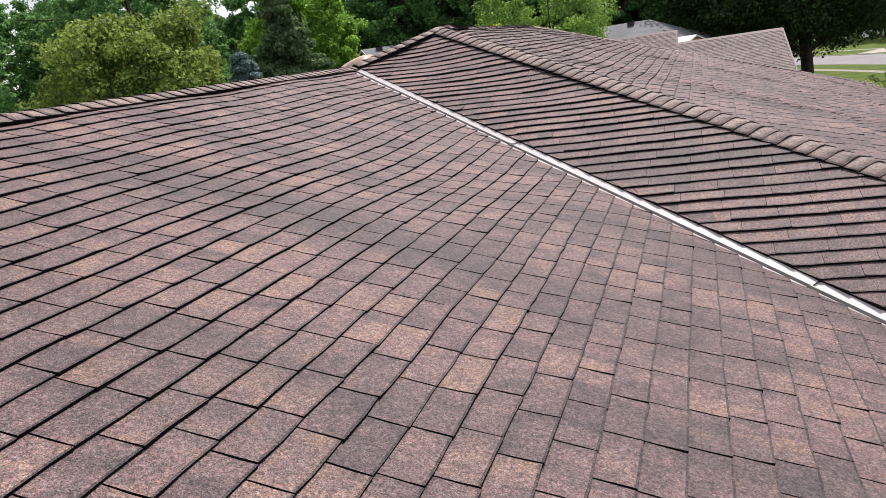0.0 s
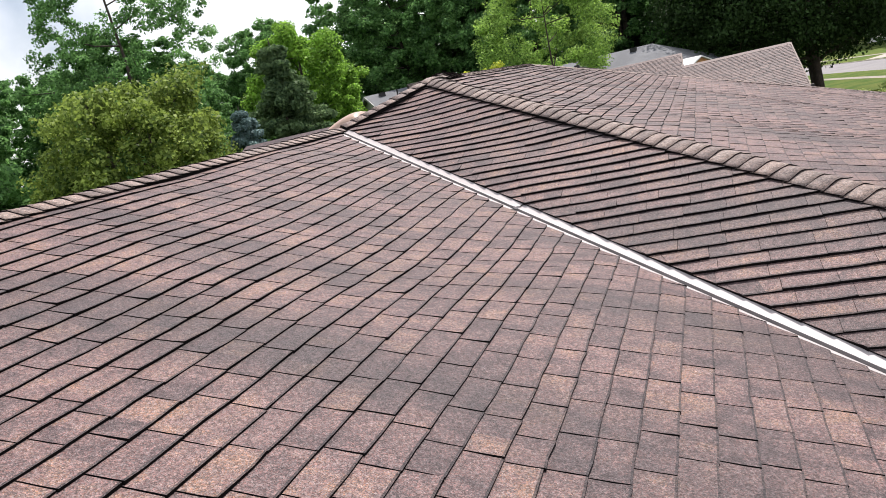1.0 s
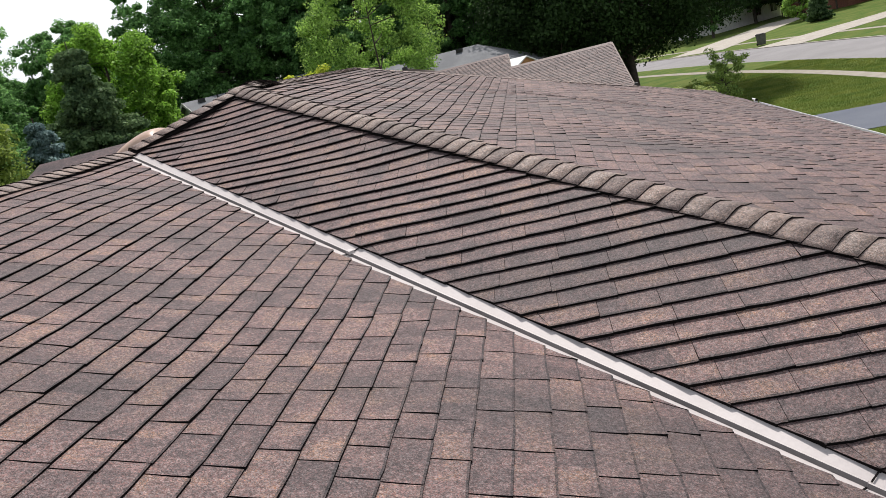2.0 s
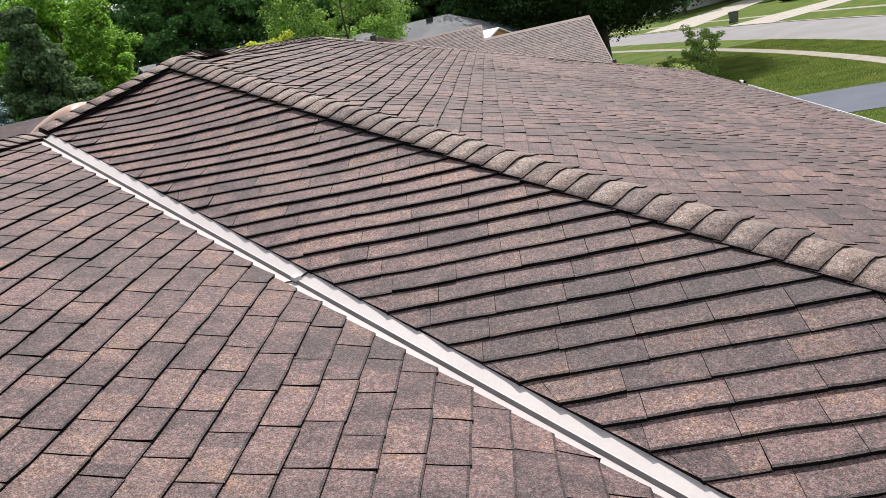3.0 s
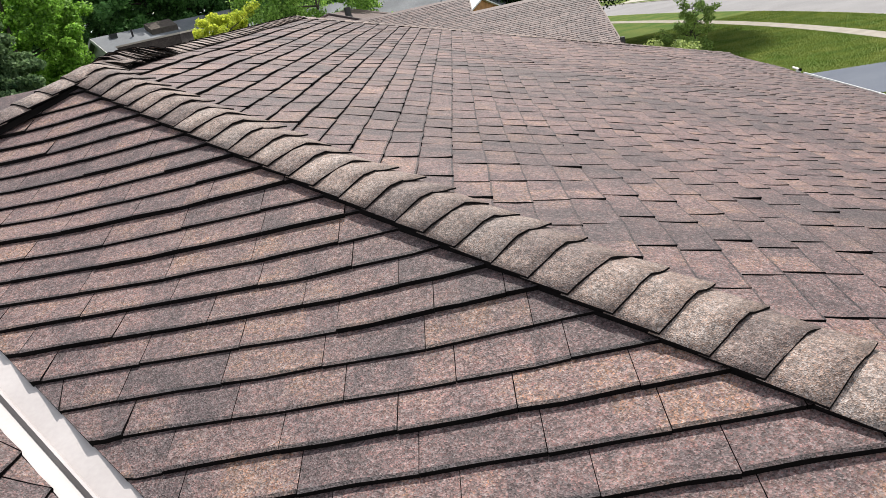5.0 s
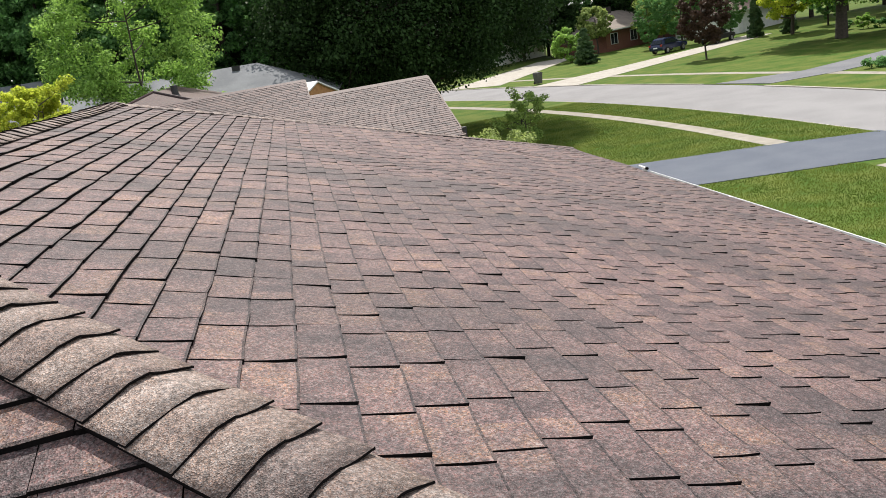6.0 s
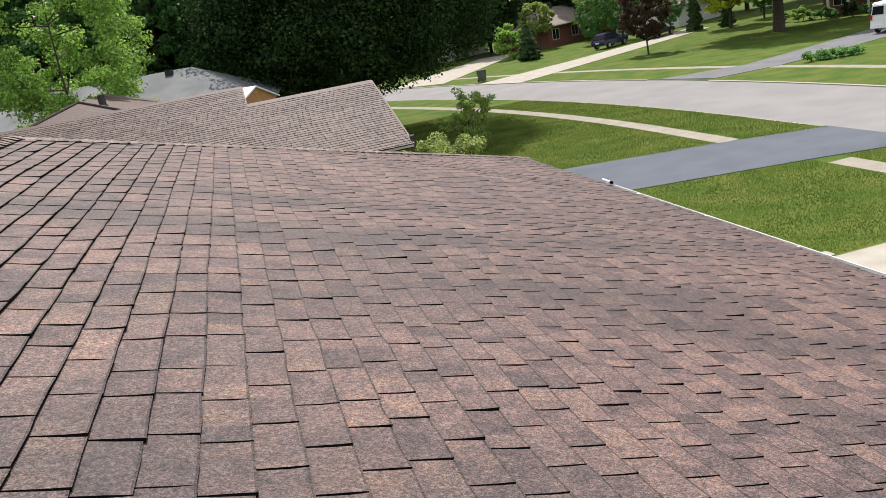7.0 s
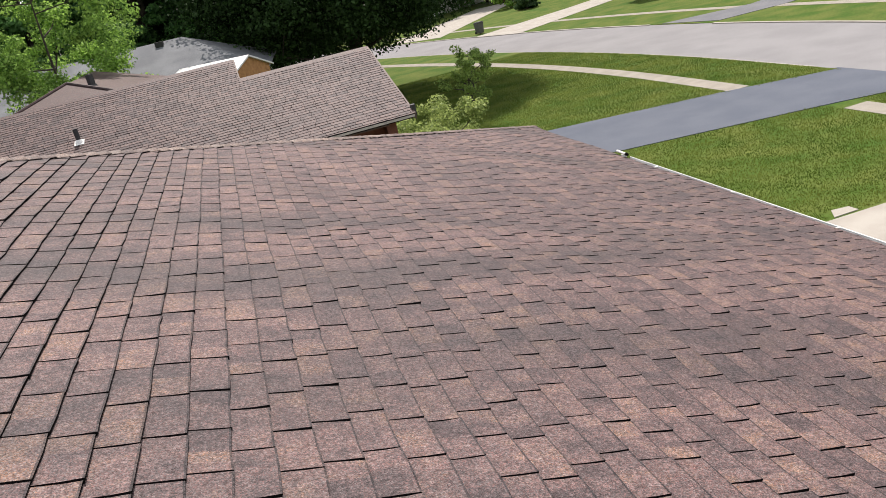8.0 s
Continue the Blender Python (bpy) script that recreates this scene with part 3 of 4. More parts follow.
def dome_light(x, y, w, l, h):
    """A domed skylight on its curb, on the back slope."""
    ob = tagged(new("skylight"), "tan domed acrylic skylight on a brown curb", "skylight")
    ob.location = (x, y, d_z(x))
    part("curb", mesh("curb", *solid([(-w / 2, -l / 2, -S * w / 2 - 0.05), (w / 2, -l / 2, S * w / 2 - 0.05), (w / 2, l / 2, S * w / 2 - 0.05), (-w / 2, l / 2, -S * w / 2 - 0.05)], (0, 0, 0.22)), BRONZE), ob, "brown metal curb")
    vs, fs, n = [], [], 14
    for i in range(n + 1):
        for j in range(n + 1):
            a, b = -1 + 2 * i / n, -1 + 2 * j / n
            z = h * (max(0.0, 1 - abs(a) ** 2.6) * max(0.0, 1 - abs(b) ** 2.6)) ** 0.5
            vs.append((a * w * 0.53, b * l * 0.53, 0.17 + S * a * w * 0.5 + z))
    for i in range(n):
        for j in range(n):
            k = i * (n + 1) + j
            fs.append((k, k + n + 1, k + n + 2, k + 1))
    part("dome", mesh("dome", vs, fs, TAN, smooth=True), ob, "tan weathered dome")
    return ob


dome_light(-1.45, 0.55, 0.60, 0.60, 0.16)


def chimney(x0, x1, y0, y1, top):
    ob = tagged(new("chimney"), "dark brick chimney with a pale concrete cap, on the back slope", "chimney")
    z0 = d_z(x0) - 0.3
    part("brick_shaft", mesh("brick_shaft", *box(x0, x1, y0, y1, z0, top - 0.025), DARKBRICK), ob, "dark weathered brick stack")
    part("cap", mesh("cap_slab", *box(x0 - 0.015, x1 + 0.015, y0 - 0.015, y1 + 0.015, top - 0.03, top), CONCRETE), ob, "pale concrete cap")
    return ob


chimney(-3.84, -2.72, 10.0, 10.7, PZ + 0.16)

# ------------------------------------------------------------ drives and walks
def flat(name, pts, z0, z1, mat, label, category):
    return tagged(new(name, mesh(name, *solid([(x, y, z0) for x, y in pts], (0, 0, z1 - z0)), mat)), label, category, kind="structure")


flat("driveway", [(7.6, 29.6), (8.0, 24.0), (13.4, 22.45), (20.0, 20.75), (23.15, 19.75), (23.15, 24.75), (19.3, 26.2), (13.0, 27.95)], -0.15, 0.024, DRIVE, "dark sealed asphalt driveway", "driveway")
flat("driveway_apron", [(23.15, 19.75), (23.46, 19.5), (23.46, 25.0), (23.15, 24.75)], -0.15, 0.006, DRIVE, "dark sealed asphalt apron at the street", "driveway")
flat("walkway", [(7.0, 8.5), (23.2, 8.5), (23.2, 12.6), (13.1, 12.82), (7.0, 12.9)], -0.15, 0.028, CONCRETE, "pale concrete driveway beside the lawn", "driveway")
flat("walkway_step", [(13.4, 12.92), (14.0, 12.92), (14.0, 13.22), (13.62, 13.3)], -0.15, 0.02, CONCRETE, "small concrete pad at the lawn's edge", "pavement")
flat("driveway", [(23.4, 70.2), (25.4, 64.2), (31.4, 67.8), (41.1, 73.8), (49.0, 78.6), (55, 82.6), (54, 86.5), (47.7, 82.4), (34.2, 75.0)], -0.15, 0.026, CONCRETE, "pale concrete driveway across the street", "driveway")
flat("driveway", [(18.5, 84.5), (22.5, 78.5), (34, 95.0), (40, 104), (35, 106), (29, 98)], -0.15, 0.026, CONCRETE, "pale concrete driveway farther along the street", "driveway")
flat("driveway", [(29.3, 48.0), (30.3, 43.2), (34.7, 42.8), (39.7, 43.9), (47.5, 46.2), (54, 48.4), (54, 53), (46, 50.2), (40.0, 48.0), (34.6, 46.3)], -0.15, 0.026, DRIVE_OLD, "grey asphalt driveway across the street", "driveway")


# ------------------------------------------------------------ neighbour houses
def pitched(name, label, parts_fn, category="house"):
    ob = tagged(new(name), label, category)
    parts_fn(ob)
    return ob


NS = 0.318


def neighbour(ob):
    ey, ezn = 18.1, PZ - 2.55
    zr1, yr1 = ezn + NS * 4.5, 22.6
    yr2 = 24.05
    zr2 = ezn + NS * (yr2 - ey)
    slab("roof_slope", [(-9, ey, ezn - 0.012), (6.1, ey, ezn - 0.012), (6.1, yr1, zr1 - 0.012), (2.4, yr1, zr1 - 0.012), (2.4, yr2, zr2 - 0.012), (-9, yr2, zr2 - 0.012)], FELT, ob, 0.1, "even brown shingle roof slope")
    slab("roof_slope", [(2.4, yr1, zr1), (6.1, yr1, zr1), (6.1, yr1 + 4.5, ezn), (2.4, yr1 + 4.5, ezn)], SHINGLE_NEW, ob)
    slab("roof_slope", [(-9, yr2, zr2), (2.4, yr2, zr2), (2.4, yr2 + 5.9, ezn), (-9, yr2 + 5.9, ezn)], SHINGLE_NEW, ob)
    part("wall", mesh("wall", *solid([(5.7, ey + 0.5, 0), (5.7, yr1 + 4.0, 0), (5.7, yr1 + 4.0, ezn + 0.02), (5.7, yr1, zr1 - 0.16), (5.7, ey + 0.5, ezn + 0.02)], (-0.25, 0, 0)), BRICK), ob)
    part("wall", mesh("wall", *box(-8.6, 5.45, ey + 0.9, ey + 1.15, 0, ezn + 0.1), BRICK), ob)
    part("wall", mesh("wall", *solid([(2.1, yr1 - 0.6, zr1 - 0.5), (2.1, yr2 + 5.4, ezn), (2.1, yr2, zr2 - 0.15)], (-0.2, 0, 0)), TIMBER), ob)
    part("soffit", mesh("soffit", *box(-8.8, 5.45, ey + 0.04, ey + 0.9, ezn - 0.14, ezn - 0.11), BROWNTRIM), ob)
    part("fascia", mesh("fascia", *box(-9, 6.1, ey - 0.03, ey, ezn - 0.075, ezn - 0.02), CREAM), ob, "pale eave board")
    for xa, y0, y1, z0, z1 in ((6.1, ey, yr1, ezn, zr1), (6.1, yr1 + 4.5, yr1, ezn, zr1), (2.4, yr1 + 0.05, yr2, zr1 + 0.02, zr2)):
        part("rake_board", mesh("rake_board", *solid([(xa, y0, z0 - 0.14), (xa, y1, z1 - 0.14), (xa, y1, z1 + 0.012), (xa, y0, z0 + 0.012)], (0.04, 0, 0)), BROWNTRIM), ob)
    sl = Slope((0, yr2, zr2), (1, 0, 0), (0, -1, 0), NS, 0.0)
    cs = 1 / math.hypot(1, NS)
    cut = (yr2 - yr1) / cs
    _, rest = shingle_field(sl, lambda v: (-9.0, 2.4 if v < cut else 6.1), (yr2 - ey) / cs, 21, 0.3, 0.010, lambda u, v: False, None, 0.03)
    part("shingle_field", mesh("shingle_field", *joined([q[:2] for q in rest]), [SHINGLE_NEW, EDGE, SHINGLE_NEW], [i for q in rest for i in q[2]]), ob, kind="stuff")
    for x0, x1, y, z in ((-9, 2.4, yr2, zr2), (2.4, 6.1, yr1, zr1)):
        part("ridge", mesh("ridge", *solid([(x0, y - 0.14, z - 0.14 * NS + 0.012), (x0, y, z + 0.03), (x0, y + 0.14, z - 0.14 * NS + 0.012), (x0, y, z - 0.02)], (x1 - x0, 0, 0)), SHINGLE_NEW), ob)
    part("corner_lamp", mesh("corner_lamp", *box(6.1, 6.2, ey + 0.15, ey + 0.32, ezn - 0.1, ezn + 0.18), BLACK), ob, "small black fixture at the eave corner")


PINKROOF = material("far_pink_roof", (0.36, 0.25, 0.22), 0.9, (0.30, 0.21, 0.19), 1.0, fine=0.15, bump_scale=20)
TIMBER = material("orange_timber", (0.42, 0.21, 0.08), 0.8, (0.30, 0.14, 0.05), 5, fine=0.15)
BROWNTRIM = material("brown_trim", (0.10, 0.065, 0.05), 0.7)
pitched("neighbour_house", "long low house with even brown shingles in two stepped ridges", neighbour)


def vent_pipe(x, y, z, h, r, flash, label):
    ob = tagged(new("vent_pipe"), label, "vent pipe")
    ob.location = (x, y, z)
    part("pipe", mesh("pipe", *tube((0, 0, -0.05), (0, 0, h), r, r, 12), BLACK), ob, "black pipe")
    part("flashing", mesh("flashing", *joined([tube((0, 0, -0.02), (0, 0, 0.10), r + 0.07, r + 0.012, 12), solid([(-0.12, -0.14, -0.14 * NS + 0.02), (0.12, -0.14, -0.14 * NS + 0.02), (0.12, 0.12, 0.12 * NS + 0.02), (-0.12, 0.12, 0.12 * NS + 0.02)], (0, 0, 0.012))]), flash), ob, "pale flashing collar")
    return ob


vent_pipe(-1.88, 21.2, PZ - 1.565, 0.38, 0.06, GUTTER, "black vent pipe with a white flashing collar on brown shingles")


def hip_annex(ob):
    a = Vector((0, 0, PZ - 0.3))
    for q in ([(-2.75, 27.5, a.z), (-2.75, 34, a.z), (-7.4, 34, a.z - 1.5), (-7.4, 22.9, a.z - 1.5)], [(-2.75, 27.5, a.z), (-2.75, 34, a.z), (1.9, 34, a.z - 1.5), (1.9, 22.9, a.z - 1.5)], [(-2.75, 27.5, a.z), (-7.4, 22.9, a.z - 1.5), (1.9, 22.9, a.z - 1.5)]):
        slab("roof_slope", q, SHINGLE_NEW, ob, 0.08)
    part("wall", mesh("wall", *box(-7, 1.5, 30.2, 33.8, 0, a.z - 1.3), BRICK), ob)
    for e in ((-7.4, 22.9), (1.9, 22.9)):
        part("hip", mesh("hip", *tube((-2.75, 27.5, a.z + 0.02), (e[0], e[1], a.z - 1.48), 0.045, 0.045, 6), SHINGLE_NEW), ob)


pitched("house_annex", "brown hip roof behind the neighbour's ridge", hip_annex)
vent_pipe(-2.05, 27.6, PZ - 0.60, 0.42, 0.12, BLACK, "stout black flue on a brown hip roof")


def porch(ob):
    ob.location, ob.rotation_euler = (3.05, 33.4, 0), (0, 0, radians(-36))
    z = PZ - 1.07
    slab("roof_slope", [(-3.4, 0, z), (0.12, 0, z), (0.12, -1.6, z - 0.62), (-3.4, -1.6, z - 0.62)], WHITEROOF, ob, 0.06, "white metal roof")
    slab("roof_slope", [(-3.4, 0, z), (0.12, 0, z), (0.12, 1.6, z - 0.62), (-3.4, 1.6, z - 0.62)], WHITEROOF, ob, 0.06)
    part("gable", mesh("gable", *solid([(0, -1.5, z - 0.64), (0, 1.5, z - 0.64), (0, 0, z - 0.07)], (-0.1, 0, 0)), TIMBER), ob, "warm timber gable")
    part("wall", mesh("wall", *box(-3.2, 0, -1.4, 1.4, 0, z - 0.64), TIMBER), ob)


WHITEROOF = material("white_metal_roof", (0.66, 0.66, 0.65), 0.5, (0.6, 0.6, 0.59), 2.0)
pitched("porch", "white roofed porch with a warm timber gable", porch)


def grey_house(cx, cy, ang, length, run, zr, pitch, gable_label, hip=0.0):
    def fn(ob):
        ob.location, ob.rotation_euler = (cx, cy, 0), (0, 0, radians(ang))
        zeave = zr - run * pitch
        slab("roof_slope", [(0, 0, zr), (length, 0, zr), (length + hip, -run, zeave), (0, -run, zeave)], GREYROOF, ob)
        slab("roof_slope", [(0, 0, zr), (length, 0, zr), (length + hip, run, zeave), (0, run, zeave)], GREYROOF, ob)
        if hip:
            slab("roof_slope", [(length, 0, zr), (length + hip, -run, zeave), (length + hip, run, zeave)], GREYROOF, ob)
            part("wall", mesh("wall", *box(length + hip - 0.6, length + hip - 0.4, -run + 0.4, run - 0.4, 0, zeave), SIDING), ob)
        for x in (0.3,) if hip else (0.3, length - 0.5):
            part("gable_wall", mesh("gable_wall", *solid([(x, -run + 0.4, 0), (x, run - 0.4, 0), (x, run - 0.4, zeave - 0.05), (x, 0, zr - 0.16), (x, -run + 0.4, zeave - 0.05)], (0.2, 0, 0)), SIDING), ob, gable_label)
        part("wall", mesh("wall", *box(0.5, length - 0.5, -run + 0.4, -run + 0.6, 0, zeave), SIDING), ob)
        for sgn in (-1, 1):
            part("rake_board", mesh("rake_board", *solid([(-0.02, 0, zr - 0.18), (-0.02, sgn * run, zeave - 0.18), (-0.02, sgn * run, zeave + 0.01), (-0.02, 0, zr + 0.01)], (-0.04, 0, 0)), SIDING), ob)
        for i, f in enumerate((0.09, 0.66, 0.9)):
            part("roof_vent", mesh("roof_vent", *box(length * f, length * f + 0.38, -0.65, -0.3, zr - 0.65 * pitch, zr - 0.3 * pitch + 0.13), BLACK), ob, "black box vent")
        part("vent_pipe", mesh("vent_pipe", *tube((length * 0.2, -0.9, zr - 1.0 * pitch), (length * 0.2, -0.9, zr - 0.9 * pitch + 0.4), 0.06, 0.06), BLACK), ob)
        return ob
    return pitched("grey_house", "house with a weathered grey shingle roof and pale siding", fn)


HATCH = material("hatch_brown", (0.10, 0.085, 0.075), 0.95, spec=0.1)
SIDING = material("grey_siding", (0.46, 0.46, 0.44), 0.8, (0.40, 0.40, 0.385), 2.0, fine=0.05)
gh = grey_house(-18.9, 44.0, 39, 10.5, 5.5, PZ + 1.05, 0.42, "pale grey siding gable")
part("roof_hatch", mesh("roof_hatch", *solid([(3.1, -0.3, PZ + 0.89), (4.7, -0.3, PZ + 0.89), (4.7, -1.3, PZ + 0.47), (3.1, -1.3, PZ + 0.47)], (0, 0, 0.34)), HATCH), gh, "dark brown roof hatch")
grey_house(-11.8, 43.45, -6, 12.4, 5.5, PZ + 0.06, 0.36, "pale grey siding gable", 4.0)


# ------------------------------------------------------------ trees
def leaf_material(name, c0, c1, glow=0.35, patch=0.7, vary=0.6, lo=0.35, hi=1.1):
    m = bpy.data.materials.new(name)
    m.use_nodes = True
    n, l = m.node_tree.nodes, m.node_tree.links
    b = n["Principled BSDF"]
    b.inputs["Roughness"].default_value = 0.55
    b.inputs["Specular IOR Level"].default_value = 0.12
    geo = n.new("ShaderNodeNewGeometry")
    no = n.new("ShaderNodeTexNoise")
    no.inputs["Scale"].default_value, no.inputs["Detail"].default_value = patch, 4
    l.new(geo.outputs["Position"], no.inputs["Vector"])
    ad = n.new("ShaderNodeMath")
    ad.operation = "MULTIPLY_ADD"
    ad.inputs[1].default_value = vary
    l.new(geo.outputs["Random Per Island"], ad.inputs[0])
    l.new(no.outputs[0], ad.inputs[2])
    rg = n.new("ShaderNodeMapRange")
    rg.inputs[1].default_value, rg.inputs[2].default_value = lo, hi
    l.new(ad.outputs[0], rg.inputs[0])
    mx = n.new("ShaderNodeMix")
    mx.data_type = "RGBA"
    mx.inputs[6].default_value, mx.inputs[7].default_value = (*c0, 1), (*c1, 1)
    l.new(rg.outputs[0], mx.inputs[0])
    l.new(mx.outputs[2], b.inputs["Base Color"])
    tr = n.new("ShaderNodeBsdfTranslucent")
    l.new(mx.outputs[2], tr.inputs[0])
    ms = n.new("ShaderNodeMixShader")
    ms.inputs[0].default_value = glow
    l.new(b.outputs[0], ms.inputs[1])
    l.new(tr.outputs[0], ms.inputs[2])
    l.new(ms.outputs[0], n["Material Output"].inputs[0])
    return m


LEAF_MID = leaf_material("leaf_mid", (0.022, 0.066, 0.026), (0.22, 0.44, 0.135), 0.48)
LEAF_LIGHT = leaf_material("leaf_light", (0.05, 0.130, 0.026), (0.40, 0.62, 0.135), 0.48)
LEAF_DARK = leaf_material("leaf_dark", (0.012, 0.030, 0.010), (0.042, 0.085, 0.022), 0.25)
LEAF_YELLOW = leaf_material("leaf_yellow", (0.18, 0.28, 0.025), (0.72, 0.76, 0.10), 0.5)
LEAF_OLIVE = leaf_material("leaf_olive", (0.024, 0.064, 0.016), (0.30, 0.40, 0.082), 0.42)
LEAF_BUSH = leaf_material("leaf_bush", (0.07, 0.13, 0.03), (0.44, 0.52, 0.17), 0.45)
LEAF_SMALL = leaf_material("leaf_small", (0.08, 0.15, 0.035), (0.42, 0.56, 0.15), 0.45)
LEAF_SHADE = leaf_material("leaf_shade", (0.035, 0.095, 0.016), (0.32, 0.58, 0.080), 0.48)
LEAF_RED = leaf_material("leaf_red", (0.035, 0.024, 0.018), (0.10, 0.058, 0.038), 0.2)
NEEDLE = leaf_material("needle", (0.026, 0.064, 0.032), (0.16, 0.25, 0.105), 0.35)
NEEDLE_BLUE = leaf_material("needle_blue", (0.07, 0.13, 0.12), (0.21, 0.31, 0.30), 0.25)
BARK = material("bark", (0.075, 0.058, 0.045), 0.95, (0.045, 0.036, 0.03), 5, fine=0.3, bump=0.8, bump_scale=25)


def leaf_mesh(name, centres, radii, per, size, mat, seed, up=0.5):
    """Many small bent leaves round the given clump centres."""
    rng = np.random.default_rng(seed)
    c = np.repeat(np.asarray(centres, float), per, axis=0)
    r = np.repeat(np.asarray(radii, float), per)[:, None]
    n = len(c)
    d = rng.normal(size=(n, 3))
    d /= np.linalg.norm(d, axis=1)[:, None]
    p = c + d * r * (rng.uniform(0, 1, (n, 1)) ** 0.45) * (1, 1, 0.75)
    nor = d * 0.6 + rng.normal(size=(n, 3)) * 0.6 + (0, 0, up)
    nor /= np.linalg.norm(nor, axis=1)[:, None]
    a = np.cross(nor, rng.normal(size=(n, 3)))
    a /= np.linalg.norm(a, axis=1)[:, None] + 1e-9
    b = np.cross(nor, a)
    sz = size * rng.uniform(0.55, 1.35, (n, 1))
    v = np.stack([p - a * sz * 0.5, p + b * sz * 0.34 + nor * sz * 0.08, p + a * sz * 0.5 - nor * sz * 0.12, p - b * sz * 0.34 + nor * sz * 0.08], 1).reshape(-1, 3)
    me = bpy.data.meshes.new(name)
    me.vertices.add(4 * n)
    me.vertices.foreach_set("co", v.ravel())
    me.loops.add(4 * n)
    me.loops.foreach_set("vertex_index", np.arange(4 * n))
    me.polygons.add(n)
    me.polygons.foreach_set("loop_start", np.arange(n) * 4)
    me.materials.append(mat)
    me.update()
    me.validate()
    return me


def tree(name, label, x, y, height, base, radius, mat, seed, clumps=90, per=110, size=0.2, trunk=0.2, bare=0.0, category="tree", lean=0.0, multi=1, puff=1.0):
    """A tapered, forking trunk with limbs, and clumps of leaves at the limbs' ends and between."""
    rng = random.Random(seed)
    ob = tagged(new(name), label, category)
    ob.location = (x, y, 0)
    wood, ends = [], []
    for m in range(multi):
        a0 = rng.uniform(0, 6.28)
        foot = Vector((0.25 * (multi > 1) * math.cos(a0), 0.25 * (multi > 1) * math.sin(a0), -0.05))
        sway = Vector((rng.uniform(-0.5, 0.5) + lean, rng.uniform(-0.5, 0.5), 0)) * (0.12 * height) + (Vector((math.cos(a0), math.sin(a0), 0)) * radius * 0.35 if multi > 1 else Vector())
        pts = [foot + sway * (f * f) + Vector((rng.uniform(-0.1, 0.1), rng.uniform(-0.1, 0.1), height * 0.94 * f)) for f in (0, 0.2, 0.4, 0.6, 0.8, 1.0)]
        for i in range(5):
            f0, f1 = 1 - i / 5, 1 - (i + 1) / 5
            wood.append(tube(pts[i], pts[i + 1], trunk * (0.12 + 0.88 * f0), trunk * (0.12 + 0.88 * f1), 9, False))
        for i in range(16 if multi == 1 else 9):
            f = rng.uniform(max(0.12, base / height * 0.85), 0.95)
            k = min(int(f * 5), 4)
            p = pts[k].lerp(pts[k + 1], f * 5 - k)
            ang = rng.uniform(0, 6.28)
            rel = (p.z - base) / max(height - base, 0.1)
            reach = radius * rng.uniform(0.55, 0.95) * math.sqrt(max(0.12, 1 - (max(rel, 0) * 1.05 - 0.25) ** 2))
            e = p + Vector((math.cos(ang) * reach, math.sin(ang) * reach, reach * rng.uniform(0.15, 0.75)))
            mid = p.lerp(e, 0.5) + Vector((0, 0, -0.06 * reach))
            rr = trunk * (1 - f) * 0.55 + 0.02
            wood += [tube(p, mid, rr, rr * 0.6, 6, False), tube(mid, e, rr * 0.6, 0.012, 5, False)]
            ends += [e, mid.lerp(e, 0.6)]
            for _ in range(2):
                q = mid.lerp(e, rng.uniform(0.2, 0.9))
                t2 = q + Vector((rng.uniform(-1, 1), rng.uniform(-1, 1), rng.uniform(0, 0.9))) * reach * 0.35
                wood.append(tube(q, t2, rr * 0.35, 0.008, 4, False))
                ends.append(t2)
    part("trunk", mesh("trunk", *joined(wood), BARK, smooth=True), ob, "brown forking trunk")
    cs, rs = [], []
    for e in ends:
        if rng.random() > bare:
            cs.append(e)
            rs.append(radius * puff * rng.uniform(0.13, 0.24))
    mid = (height + base) / 2
    while len(cs) < clumps:
        d = Vector((rng.gauss(0, 1), rng.gauss(0, 1), rng.gauss(0, 1))).normalized()
        k = rng.uniform(0.5, 1.0) ** 0.5
        bump = 1 + 0.22 * noise.noise((d.x * 2.1 + seed, d.y * 2.1, d.z * 2.1))
        c = Vector((d.x * radius * k * bump, d.y * radius * k * bump, mid + d.z * (height - base) / 2 * k * bump))
        if rng.random() > bare * 0.6:
            cs.append(c)
            rs.append(radius * puff * rng.uniform(0.10, 0.22))
        elif rng.random() < 0.1:
            clumps -= 1
    part("crown", leaf_mesh("crown", [tuple(c) for c in cs], rs, per, size, mat, seed), ob, "leafy crown with gaps")
    return ob


